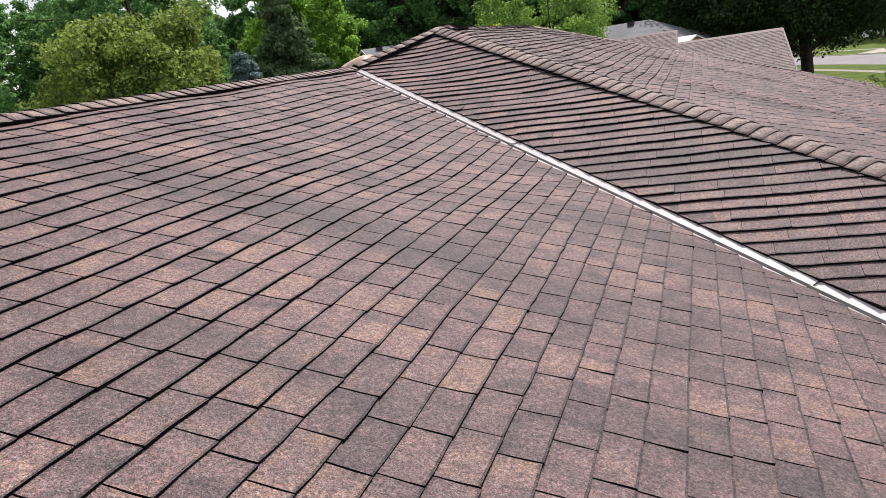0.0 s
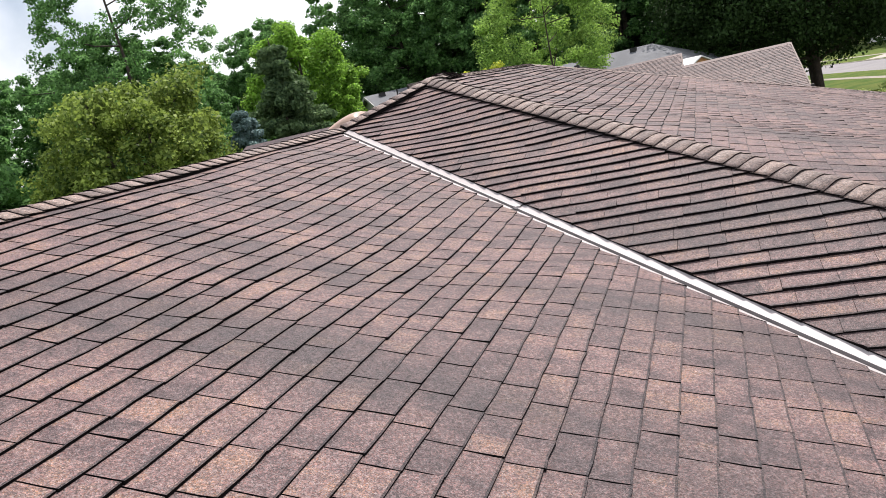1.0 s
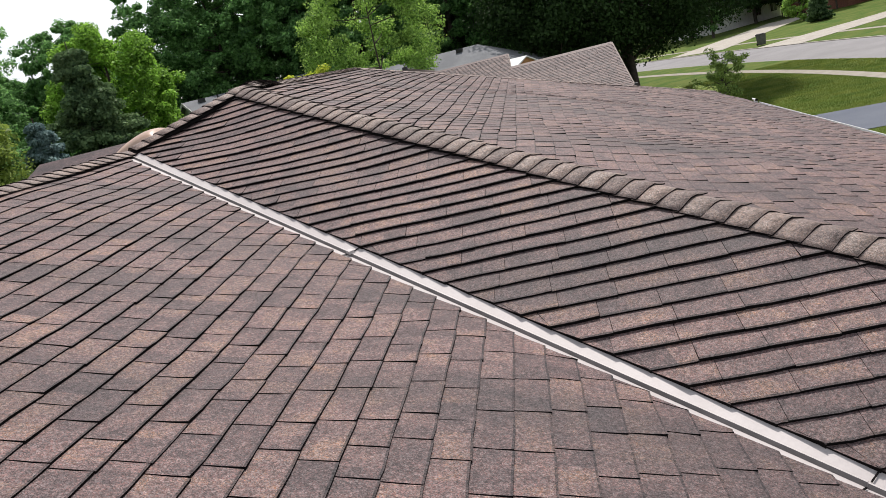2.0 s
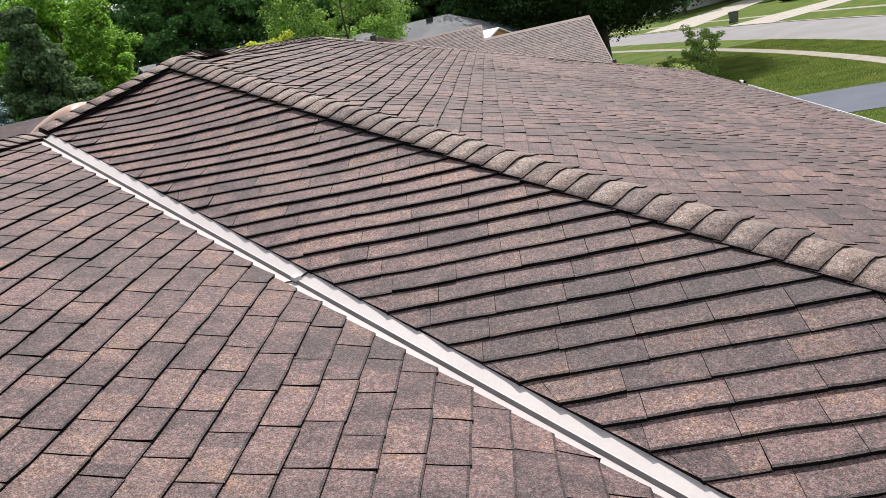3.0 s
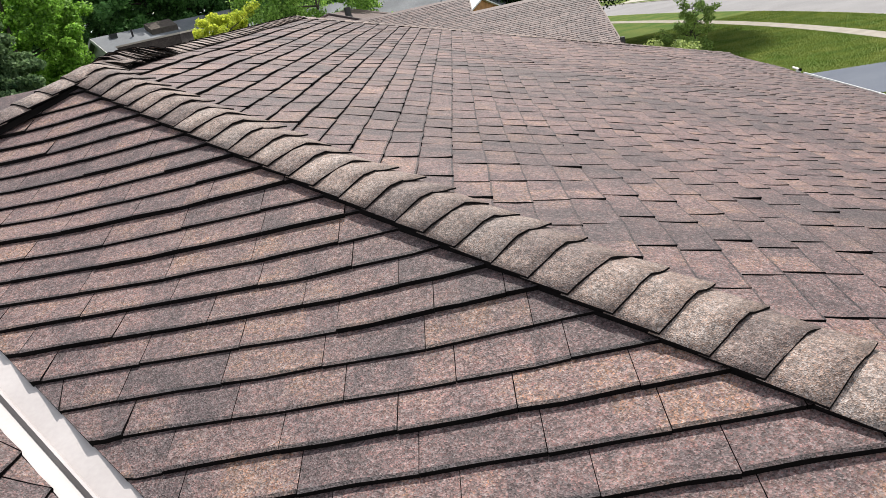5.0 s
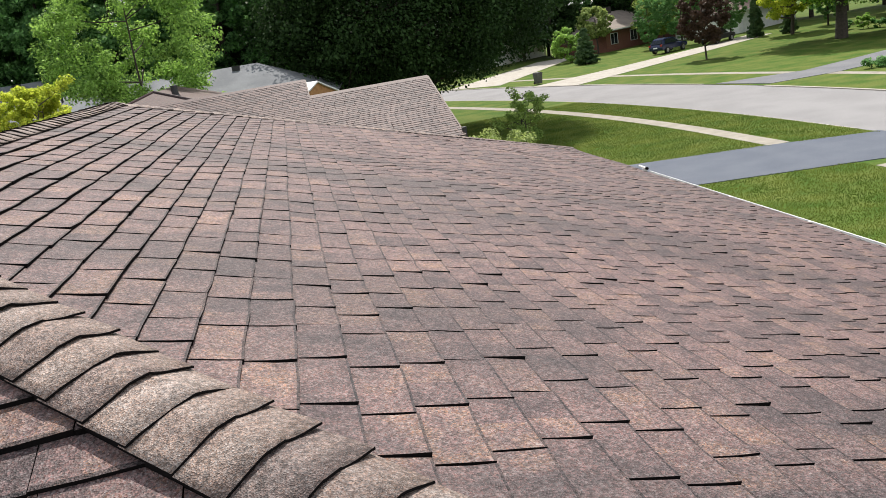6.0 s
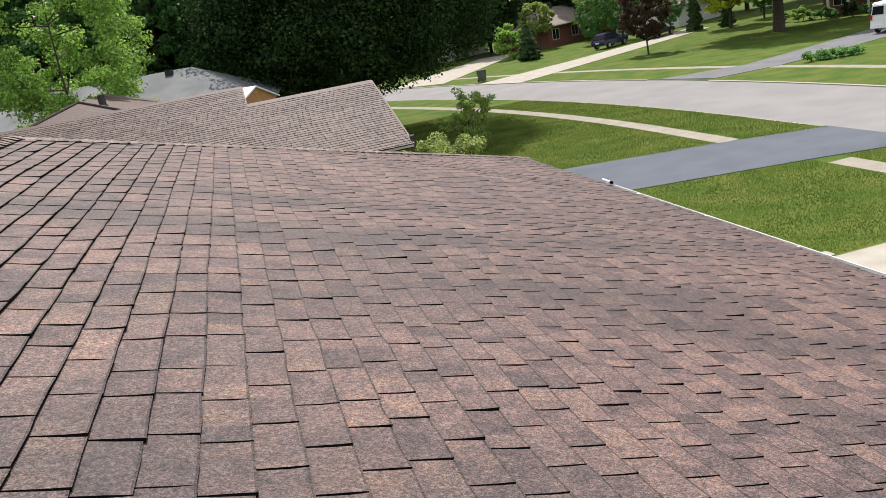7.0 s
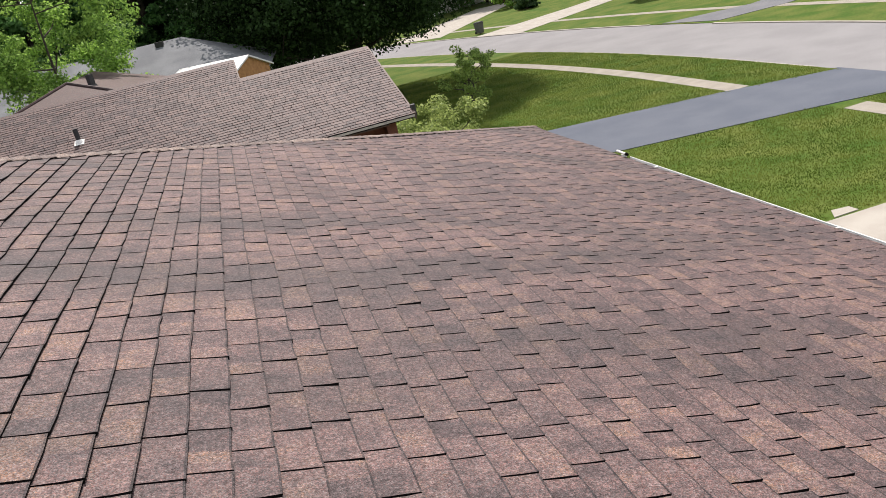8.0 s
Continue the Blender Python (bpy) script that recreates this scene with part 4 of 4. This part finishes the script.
def conifer(name, label, x, y, height, radius, mat, seed, per=60, size=0.16, base=0.4, droop=-0.12):
    rng = random.Random(seed)
    ob = tagged(new(name), label, "tree")
    ob.location = (x, y, 0)
    wood, cs, rs = [tube((0, 0, -0.05), (0, 0, height), 0.035 * height ** 0.8, 0.02, 9, False)], [], []
    z = base
    while z < height * 0.98:
        r = radius * (1 - (z - base) / (height - base)) ** 0.85 + 0.08
        for _ in range(7):
            a, rr = rng.uniform(0, 6.28), r * rng.uniform(0.45, 1.15)
            e = Vector((math.cos(a) * rr, math.sin(a) * rr, z + droop * rr))
            wood.append(tube((0, 0, z), e, 0.03, 0.008, 4, False))
            for f in (0.35, 0.6, 0.82, 1.0):
                cs.append(tuple(Vector((0, 0, z)).lerp(e, f)))
                rs.append(0.10 * radius * (1.25 - f * 0.5) + 0.06)
        z += max(0.14, 0.034 * height) * rng.uniform(0.6, 1.3)
    part("trunk", mesh("trunk", *joined(wood), BARK), ob, "straight trunk with level boughs")
    part("crown", leaf_mesh("crown", cs, rs, per, size, mat, seed, 0.2), ob, "needled boughs")
    return ob


# single trees that stand out
tree("maple_tree", "large dark maple with a broad dense crown beside the street", 9.9, 48.0, 15.2, 3.0, 8.8, LEAF_DARK, 11, 740, 260, 0.2, 0.26, multi=5)
tree("young_maple", "light green young maple with an airy crown", -4.5, 35.5, 12.8, 4.3, 3.7, LEAF_LIGHT, 12, 210, 220, 0.135, 0.085)
tree("broad_tree", "broad olive green tree with yellowing top", -17.2, 16.5, 9.4, 0.6, 3.6, LEAF_OLIVE, 13, 420, 130, 0.17, 0.16, multi=3)
tree("maple_tree", "full bright green maple", -20.6, 38.3, 12.4, 2.0, 3.5, LEAF_SHADE, 14, 380, 230, 0.19, 0.25)
tree("tall_tree", "tall open tree with bare grey limbs showing", -26.4, 30.2, 22.0, 3.5, 4.9, LEAF_MID, 15, 560, 100, 0.17, 0.17, 0.18, puff=0.58)
conifer("pine_tree", "brownish green pine with level boughs", -15.3, 25.5, 10.4, 3.3, NEEDLE, 16, 130, 0.17, 2.0)
conifer("blue_spruce", "small blue grey spruce", -14.6, 20.2, 7.5, 1.9, NEEDLE_BLUE, 17, 110, 0.11, 2.6)
tree("yellow_shrub", "bright yellow green shrub behind the ridge", -6.75, 26.5, 6.9, 4.4, 1.3, LEAF_YELLOW, 18, 150, 150, 0.105, 0.07, category="shrub", multi=2)
tree("small_tree", "small open green tree on the lawn", 13.05, 36.7, 3.0, 0.3, 1.4, LEAF_SMALL, 19, 60, 75, 0.11, 0.05, multi=2)
tree("rounded_shrub", "rounded pale green shrub beside the neighbour's wall", 7.8, 25.6, 1.6, 0.0, 2.1, LEAF_BUSH, 20, 340, 200, 0.095, 0.04, category="shrub", multi=3)

# the woods behind the houses
WOODS = "woods behind the houses"
protos = [
    tree("wood_tree", "tall mid green woodland tree", -30, 52, 15.5, 1.8, 4.2, LEAF_MID, 31, 480, 110, 0.21, 0.24, puff=0.62),
    tree("wood_tree", "tall slender woodland tree with gaps", -12, 60, 17.0, 2.5, 3.8, LEAF_MID, 32, 420, 105, 0.21, 0.22, 0.15, puff=0.62),
    tree("wood_tree", "light green woodland tree", 2, 66, 15.0, 1.5, 4.4, LEAF_MID, 33, 440, 110, 0.21, 0.22, puff=0.65),
    tree("wood_shrub", "low leafy thicket at the woods' edge", -40, 36, 6.0, 0.0, 3.0, LEAF_MID, 34, 170, 180, 0.17, 0.1, category="shrub", multi=3),
    tree("wood_tree", "dark green woodland tree", 74, 64, 16.0, 1.5, 4.6, LEAF_DARK, 35, 260, 190, 0.22, 0.24),
]
for p_ in protos:
    tagged(p_, group=WOODS)
wr = random.Random(77)


def plant(proto, x, y, k):
    copy_thing(proto, Matrix.Translation((x, y, 0)) @ Matrix.Rotation(wr.uniform(0, 6.28), 4, "Z") @ Matrix.Diagonal((k * wr.uniform(0.9, 1.15), k * wr.uniform(0.9, 1.15), k, 1)))


az = -62.0
while az < -2.0:
    low = -52 < az < -25
    for dist, pick in ((56, (0, 1, 0, 2)), (68, (0, 1, 2, 0)), (84, (2, 0, 1))):
        if az > -33 and dist < 60:
            dist = 64
        a = radians(az + wr.uniform(-2.2, 2.2))
        d = dist + wr.uniform(-3, 4)
        k = wr.uniform(0.74, 0.82) * (0.9 + dist / 600) * (1.15 if az < -37 else 1.0) if low else wr.uniform(1.0, 1.28)
        plant(protos[wr.choice(pick)], 3 + d * math.sin(a), -9 + d * math.cos(a), k)
    for d in ((44, 58) if az < -33 else (61,)):
        a = radians(az + wr.uniform(-2, 2))
        plant(protos[3], 3 + d * math.sin(a), -9 + d * math.cos(a), wr.uniform(0.8, 1.25))
    az += 4.6
for fx, fy, fk in ((0.5, 60, 0.85), (3.5, 64, 0.9), (7.0, 69, 0.85), (-1.5, 66, 0.95)):
    plant(protos[4], fx, fy, fk)
for i in range(5):
    plant(protos[3], -27 + i * 1.9, 24 + i * 1.7 + wr.uniform(-1, 1), wr.uniform(0.9, 1.3))
for i in range(22):
    a = radians(8 + i * 2.0)
    d = wr.uniform(118, 135)
    plant(protos[wr.choice((0, 4, 4, 1))], 2 + d * math.sin(a), -3 + d * math.cos(a), wr.uniform(1.0, 1.3))

# ------------------------------------------------------------ across the street
WHITE = material("white_paint", (0.78, 0.78, 0.76), 0.5, (0.70, 0.70, 0.68), 2.0)
GLASS = material("dark_glass", (0.015, 0.018, 0.022), 0.08)
NAVY = material("navy_car_paint", (0.022, 0.030, 0.085), 0.2, (0.018, 0.025, 0.070), 3.0, metal=0.3)
VANWHITE = material("white_car_paint", (0.82, 0.82, 0.82), 0.25, (0.78, 0.78, 0.78), 2.0)
RUBBER = material("tyre_rubber", (0.015, 0.015, 0.015), 0.9)
ALLOY = material("alloy", (0.45, 0.45, 0.46), 0.35, metal=0.8)
REDLAMP = material("red_lamp", (0.45, 0.02, 0.015), 0.3)
TANROOF = material("far_brown_roof", (0.24, 0.20, 0.17), 0.9, (0.18, 0.15, 0.13), 1.0, fine=0.15, bump_scale=20)


def prism(profile, half, bevel, mats):
    """A side outline (x, z) given a width, its edges rounded."""
    bm = bmesh.new()
    vs = [[bm.verts.new((x, sg * half * w, z)) for x, z, w in profile] for sg in (-1, 1)]
    n = len(profile)
    bm.faces.new(vs[0])
    bm.faces.new(vs[1][::-1])
    for i in range(n):
        j = (i + 1) % n
        bm.faces.new((vs[0][j], vs[0][i], vs[1][i], vs[1][j]))
    bmesh.ops.recalc_face_normals(bm, faces=bm.faces)
    if bevel:
        bmesh.ops.bevel(bm, geom=bm.edges[:], offset=bevel, segments=2, affect="EDGES")
    me = bpy.data.meshes.new("body")
    bm.to_mesh(me)
    bm.free()
    me.materials.append(mats)
    return me


def wheel(ob, x, y, r):
    w = part("wheel", mesh("tyre", *tube((x, y - 0.11, r), (x, y + 0.11, r), r, r, 20), RUBBER), ob)
    part("rim", mesh("rim", *tube((x, y - 0.118, r), (x, y + 0.118, r), r * 0.62, r * 0.62, 14), ALLOY), w, "alloy rim")


def car(name, label, x, y, rz, paint, van=False):
    ob = tagged(new(name), label, "van" if van else "car")
    ob.location, ob.rotation_euler = (x, y, 0.03), (0, 0, radians(rz))
    if van:
        prof = [(-2.6, 0.4, 1), (-2.62, 1.0, 1), (-2.5, 2.0, 0.86), (-2.35, 2.1, 0.82), (1.0, 2.1, 0.82), (1.35, 1.95, 0.82), (1.9, 1.25, 0.92), (2.6, 1.05, 0.94), (2.7, 0.45, 0.94)]
        half = 1.0
    else:
        prof = [(-2.2, 0.42, 0.95), (-2.27, 0.75, 0.97), (-2.2, 1.0, 0.97), (2.1, 0.86, 0.93), (2.3, 0.7, 0.9), (2.28, 0.4, 0.9)]
        half = 0.9
    part("body", prism(prof, half, 0.05, paint), ob)
    if van:
        for sg in (-1, 1):
            part("side_window", mesh("side_window", *solid([(-2.1, sg * 0.985, 1.3), (1.2, sg * 0.985, 1.3), (0.95, sg * 0.87, 1.9), (-2.1, sg * 0.87, 1.9)], (0, sg * 0.012, 0)), GLASS), ob)
            part("rear_window", mesh("rear_window", *solid([(-2.60, sg * 0.08, 1.3), (-2.60, sg * 0.85, 1.3), (-2.535, sg * 0.78, 1.85), (-2.535, sg * 0.08, 1.85)], (-0.02, 0, 0)), GLASS), ob)
            part("tail_lamp", mesh("tail_lamp", *box(-2.66, -2.58, sg * 0.9 - 0.08, sg * 0.9 + 0.08, 0.95, 1.3), REDLAMP), ob, "red tail lamp")
        part("bumper", mesh("bumper", *box(-2.72, -2.6, -0.95, 0.95, 0.38, 0.58), VANWHITE), ob)
        part("number_plate", mesh("number_plate", *box(-2.65, -2.62, -0.5, -0.2, 0.85, 1.0), BLACK), ob)
    else:
        cab = [(-2.05, 0.97, 0.95), (-1.75, 1.52, 0.74), (-1.2, 1.62, 0.72), (0.1, 1.58, 0.72), (0.95, 0.95, 0.92)]
        part("cabin", prism(cab, 0.88, 0.04, paint), ob)
        for sg in (-1, 1):
            part("side_window", mesh("side_window", *solid([(-1.65, sg * 0.83, 1.02), (0.62, sg * 0.82, 1.02), (0.02, sg * 0.665, 1.5), (-1.45, sg * 0.665, 1.5)], (0, sg * 0.02, 0)), GLASS), ob)
            part("tail_lamp", mesh("tail_lamp", *box(-2.29, -2.15, sg * 0.74 - 0.1, sg * 0.74 + 0.1, 0.82, 1.02), REDLAMP), ob, "red tail lamp")
            part("headlight", mesh("headlight", *box(2.1, 2.27, sg * 0.65 - 0.14, sg * 0.65 + 0.14, 0.62, 0.78), ALLOY), ob, "clear headlight")
        part("rear_window", mesh("rear_window", *solid([(-2.06, -0.68, 1.05), (-2.06, 0.68, 1.05), (-1.8, 0.6, 1.45), (-1.8, -0.6, 1.45)], (-0.02, 0, 0.01)), GLASS), ob)
        part("windscreen", mesh("windscreen", *solid([(0.93, -0.74, 1.0), (0.93, 0.74, 1.0), (0.18, 0.6, 1.53), (0.18, -0.6, 1.53)], (0.02, 0, 0.015)), GLASS), ob)
        part("number_plate", mesh("number_plate", *box(-2.31, -2.27, -0.25, 0.25, 0.62, 0.75), WHITE), ob)
    for wx in ((-1.6, 1.7) if van else (-1.35, 1.4)):
        for sg in (-1, 1):
            wheel(ob, wx, sg * (half - 0.1), 0.36 if van else 0.34)
    return ob


car("car", "dark navy hatchback parked on a concrete driveway", 42.6, 82.4, 28, NAVY)
car("car", "black car parked ahead of the navy one on the driveway", 48.6, 82.9, 28, BLACK)
car("van", "white van with dark rear windows on an asphalt driveway", 48.5, 48.2, 25, VANWHITE, True)


def wheelie_bin(x, y, rz):
    ob = tagged(new("wheelie_bin"), "grey brown wheeled bin with a dark lid at the kerb", "bin")
    ob.location, ob.rotation_euler = (x, y, 0.03), (0, 0, radians(rz))
    a, b = [(-0.24, -0.27), (0.24, -0.27), (0.24, 0.27), (-0.24, 0.27)], [(-0.31, -0.34), (0.31, -0.34), (0.31, 0.34), (-0.31, 0.34)]
    vs = [(x_, y_, 0.04) for x_, y_ in a] + [(x_, y_, 0.95) for x_, y_ in b]
    part("body", mesh("body", vs, [(3, 2, 1, 0), (4, 5, 6, 7)] + [(i, (i + 1) % 4, 4 + (i + 1) % 4, 4 + i) for i in range(4)], BINGREY), ob)
    part("lid", mesh("lid", *joined([box(-0.33, 0.33, -0.38, 0.36, 0.95, 1.0), box(-0.25, 0.25, -0.3, 0.3, 1.0, 1.05)]), BLACK), ob, "dark lid")
    part("handle", mesh("handle", *tube((-0.28, 0.40, 0.93), (0.28, 0.40, 0.93), 0.02, 0.02), BLACK), ob)
    for sg in (-1, 1):
        part("wheel", mesh("bin_wheel", *tube((sg * 0.27 - 0.03, 0.27, 0.11), (sg * 0.27 + 0.03, 0.27, 0.11), 0.11, 0.11, 12), RUBBER), ob)
    return ob


BINGREY = material("bin_plastic", (0.075, 0.08, 0.065), 0.6, (0.055, 0.06, 0.05), 4.0)
wheelie_bin(24.6, 72.2, 20)


def far_window(ob, x, z, w, h, y):
    wd = part("window", mesh("window_frame", *joined([box(x - w / 2 - 0.06, x + w / 2 + 0.06, y - 0.05, y, z - 0.06, z), box(x - w / 2 - 0.06, x + w / 2 + 0.06, y - 0.05, y, z + h, z + h + 0.06), box(x - w / 2 - 0.06, x - w / 2, y - 0.05, y, z, z + h), box(x + w / 2, x + w / 2 + 0.06, y - 0.05, y, z, z + h), box(x - 0.02, x + 0.02, y - 0.04, y, z, z + h)]), WHITE), ob)
    part("pane", mesh("pane", *box(x - w / 2, x + w / 2, y - 0.02, y - 0.006, z, z + h), GLASS), wd)


def far_house(name, label, x, y, rz, length, depth, wall, roof, garage=None, columns=0):
    """A low hip-roofed house; local x runs along its front, which faces -y."""
    ob = tagged(new(name), label, "house")
    ob.location, ob.rotation_euler = (x, y, 0), (0, 0, radians(rz))
    e, h, r = 0.6, 2.75, depth / 2 + 0.6
    zr = h + r * 0.42
    part("wall", mesh("wall", *joined([box(0, length, 0, 0.25, 0, h), box(0, length, depth - 0.25, depth, 0, h), box(0, 0.25, 0.25, depth - 0.25, 0, h), box(length - 0.25, length, 0.25, depth - 0.25, 0, h)]), wall), ob)
    A, B, C, D = (-e, -e, h), (length + e, -e, h), (length + e, depth + e, h), (-e, depth + e, h)
    E, F_ = (r - e, depth / 2, zr), (length + e - r, depth / 2, zr)
    for q in ([A, B, F_, E], [B, C, F_], [C, D, E, F_], [D, A, E]):
        slab("roof_slope", q, roof, ob, 0.12)
    part("fascia", mesh("fascia", *joined([box(-e, length + e, -e - 0.04, -e, h - 0.16, h), box(-e - 0.04, -e, -e, depth + e, h - 0.16, h)]), WHITE), ob)
    part("chimney", mesh("chimney", *box(length * 0.35, length * 0.35 + 1.2, depth / 2 - 0.4, depth / 2 + 0.4, zr - 0.6, zr + 0.7), DARKBRICK), ob)
    if garage:
        dr = part("garage_door", mesh("garage_door", *box(garage, garage + 4.8, -0.06, -0.004, 0, 2.2), WHITE), ob, "white panelled garage door")
        for i in range(4):
            part("panel", mesh("panel", *box(garage + 0.1, garage + 4.7, -0.085, -0.06, 0.08 + 0.54 * i, 0.54 + 0.54 * i), WHITE), dr)
    n = 4
    for i in range(n):
        wx = 1.6 + i * (length - 3.0) / (n - 1)
        if not garage or not garage - 1 < wx < garage + 5.8:
            far_window(ob, wx, 0.9, 1.3, 1.3, 0)
    for i in range(columns):
        part("column", mesh("column", *tube((0.8 + i * 1.7, -1.6, 0), (0.8 + i * 1.7, -1.6, h), 0.13, 0.12, 12), WHITE), ob)
    if columns:
        slab("porch_roof", [(-0.2, 0, h + 0.25), (columns * 1.7 + 0.6, 0, h + 0.25), (columns * 1.7 + 0.6, -2.0, h - 0.1), (-0.2, -2.0, h - 0.1)], roof, ob, 0.14)
    return ob


for fx, fy, fk in ((62, 58, 0.95), (66, 70, 1.1), (70, 82, 1.1), (64, 98, 1.1), (52, 112, 1.1), (40, 116, 1.05), (47, 88, 0.5), (52, 86, 0.45), (44.5, 91, 0.4), (60, 80, 0.5)):
    plant(protos[4 if fk > 0.9 else 0], fx, fy, fk)
far_house("far_house", "low red brick house with a brown hip roof across the street", 43.0, 101, 28, 15, 9, BRICK, TANROOF)
far_house("far_house", "pale sided house with a pinkish roof and white garage", 56.5, 92, 30, 14, 9, WHITE, PINKROOF, 1.0)
far_house("far_house", "brick house with a row of white porch columns", 58, 68, -52, 16, 9, BRICK, TANROOF, None, 7)
far_house("far_house", "pale house half hidden by trees along the street", 30, 112, 35, 13, 9, WHITE, TANROOF, 2.0)

tree("young_tree", "young dark red leaved tree on a thin trunk", 38.3, 66.2, 5.9, 1.4, 2.15, LEAF_RED, 41, 150, 80, 0.22, 0.09)
tree("shade_tree", "large shade tree with a stout dark trunk", 49.5, 63.0, 12.5, 3.4, 8.0, LEAF_SHADE, 42, 380, 150, 0.3, 0.55)
tree("shade_tree", "yellow green tree beside a garage", 53.5, 76.5, 8.0, 2.0, 3.2, LEAF_YELLOW, 43, 140, 90, 0.3, 0.2)
tree("round_shrub", "rounded grey green shrub on the far lawn", 35.8, 94.0, 3.6, 0.1, 2.0, LEAF_LIGHT, 44, 110, 80, 0.26, 0.08, category="shrub", multi=3)
conifer("small_cedar", "small dense green cedar in a mulch ring", 34.8, 86.6, 3.9, 1.3, NEEDLE, 45, 60, 0.2, 0.25)
conifer("small_cedar", "narrow green cedar beside the drive", 52.4, 81.5, 4.6, 0.9, NEEDLE, 46, 50, 0.2, 0.25)
conifer("small_cedar", "narrow green cedar beside the garage", 54.8, 79.0, 3.2, 0.8, NEEDLE, 47, 50, 0.2, 0.25)
tree("yellow_tree", "small bright yellow green tree before a brick house", 41.5, 100, 6.0, 2.0, 2.2, LEAF_BUSH, 48, 110, 80, 0.3, 0.12)
tree("willow", "loose pale tree before the brick house", 50.5, 100, 5.6, 1.5, 3.4, LEAF_OLIVE, 49, 130, 80, 0.3, 0.14)
tree("dark_tree", "dark green tree at the end of the street", 27.5, 104, 9.5, 1.0, 4.0, LEAF_MID, 50, 150, 90, 0.34, 0.2)
for i in range(9):
    hx, hy = 55.2 + 0.35 * i, 70 - 1.9 * i
    tree("garden_shrub", "low garden shrub in a bed before a house", hx, hy, wr.uniform(0.7, 1.3), 0.0, wr.uniform(0.6, 0.95), wr.choice((LEAF_LIGHT, LEAF_MID, LEAF_DARK)), 60 + i, 30, 40, 0.18, 0.03, category="shrub", multi=2)


def hedge(x0, y0, x1, y1, w, h):
    rng = random.Random(5)
    cs, rs = [], []
    n = 60
    for i in range(n):
        f = rng.random()
        cs.append((x0 + (x1 - x0) * f + rng.uniform(-w, w) / 2, y0 + (y1 - y0) * f + rng.uniform(-w, w) / 2, rng.uniform(0.1, h - 0.1)))
        rs.append(0.22)
    ob = tagged(new("hedge"), "low clipped hedge on the far lawn", "hedge")
    part("foliage", leaf_mesh("foliage", cs, rs, 60, 0.12, LEAF_MID, 5), ob)
    for f in (0.1, 0.3, 0.5, 0.7, 0.9):
        px, py = x0 + (x1 - x0) * f, y0 + (y1 - y0) * f
        part("stem", mesh("stem", *tube((px, py, -0.02), (px, py, h * 0.7), 0.03, 0.01, 5), BARK), ob)
    return ob


hedge(35.7, 41.8, 38.4, 40.6, 0.8, 0.6)


# ------------------------------------------------------------ grass
def grass(x0, x1, y0, y1, n, seed):
    """Loose blades over the near lawns, left off the drives and walks."""
    rng = np.random.default_rng(seed)
    x, y = rng.uniform(x0, x1, n), rng.uniform(y0, y1, n)
    drive = (y > 22.45 - 0.241 * (x - 13.4) + rng.normal(0, 0.05, n)) & (y < 27.95 - 0.328 * (x - 13.0) + rng.normal(0, 0.05, n))
    bend = 26.9 - np.maximum(y - BEND, 0) ** 2 / CURVE
    k = np.hypot(1, 2 * np.maximum(y - BEND, 0) / CURVE)
    off = (x - bend) / k
    keep = ~drive & (off < -HALF - 0.03) & ~((off > -7.38) & (off < -6.47)) & (y > 12.95) & ~((x > 13.35) & (x < 14.02) & (y < 13.3))
    x, y = x[keep], y[keep]
    n = len(x)
    h = rng.uniform(0.025, 0.06, n)
    a = rng.uniform(0, 6.28, n)
    w = 0.013
    dx, dy = np.cos(a) * w, np.sin(a) * w
    lx, ly = rng.normal(0, 0.025, n), rng.normal(0, 0.025, n)
    z = np.zeros(n)
    v = np.stack([np.stack([x - dx, y - dy, z - 0.005], 1), np.stack([x + dx, y + dy, z - 0.005], 1), np.stack([x + lx, y + ly, h], 1)], 1).reshape(-1, 3)
    me = bpy.data.meshes.new("grass")
    me.vertices.add(3 * n)
    me.vertices.foreach_set("co", v.ravel())
    me.loops.add(3 * n)
    me.loops.foreach_set("vertex_index", np.arange(3 * n))
    me.polygons.add(n)
    me.polygons.foreach_set("loop_start", np.arange(n) * 3)
    me.materials.append(GRASS)
    me.update()
    me.validate()
    return tagged(new("grass", me), "short mown grass blades with dry yellow patches", "grass", kind="stuff")


GRASS = leaf_material("grass_blade", (0.074, 0.122, 0.016), (0.180, 0.214, 0.043), 0.42, 0.8, 0.10, 0.40, 0.70)
grass(6.5, 23.3, 12.9, 52.0, 330000, 9)
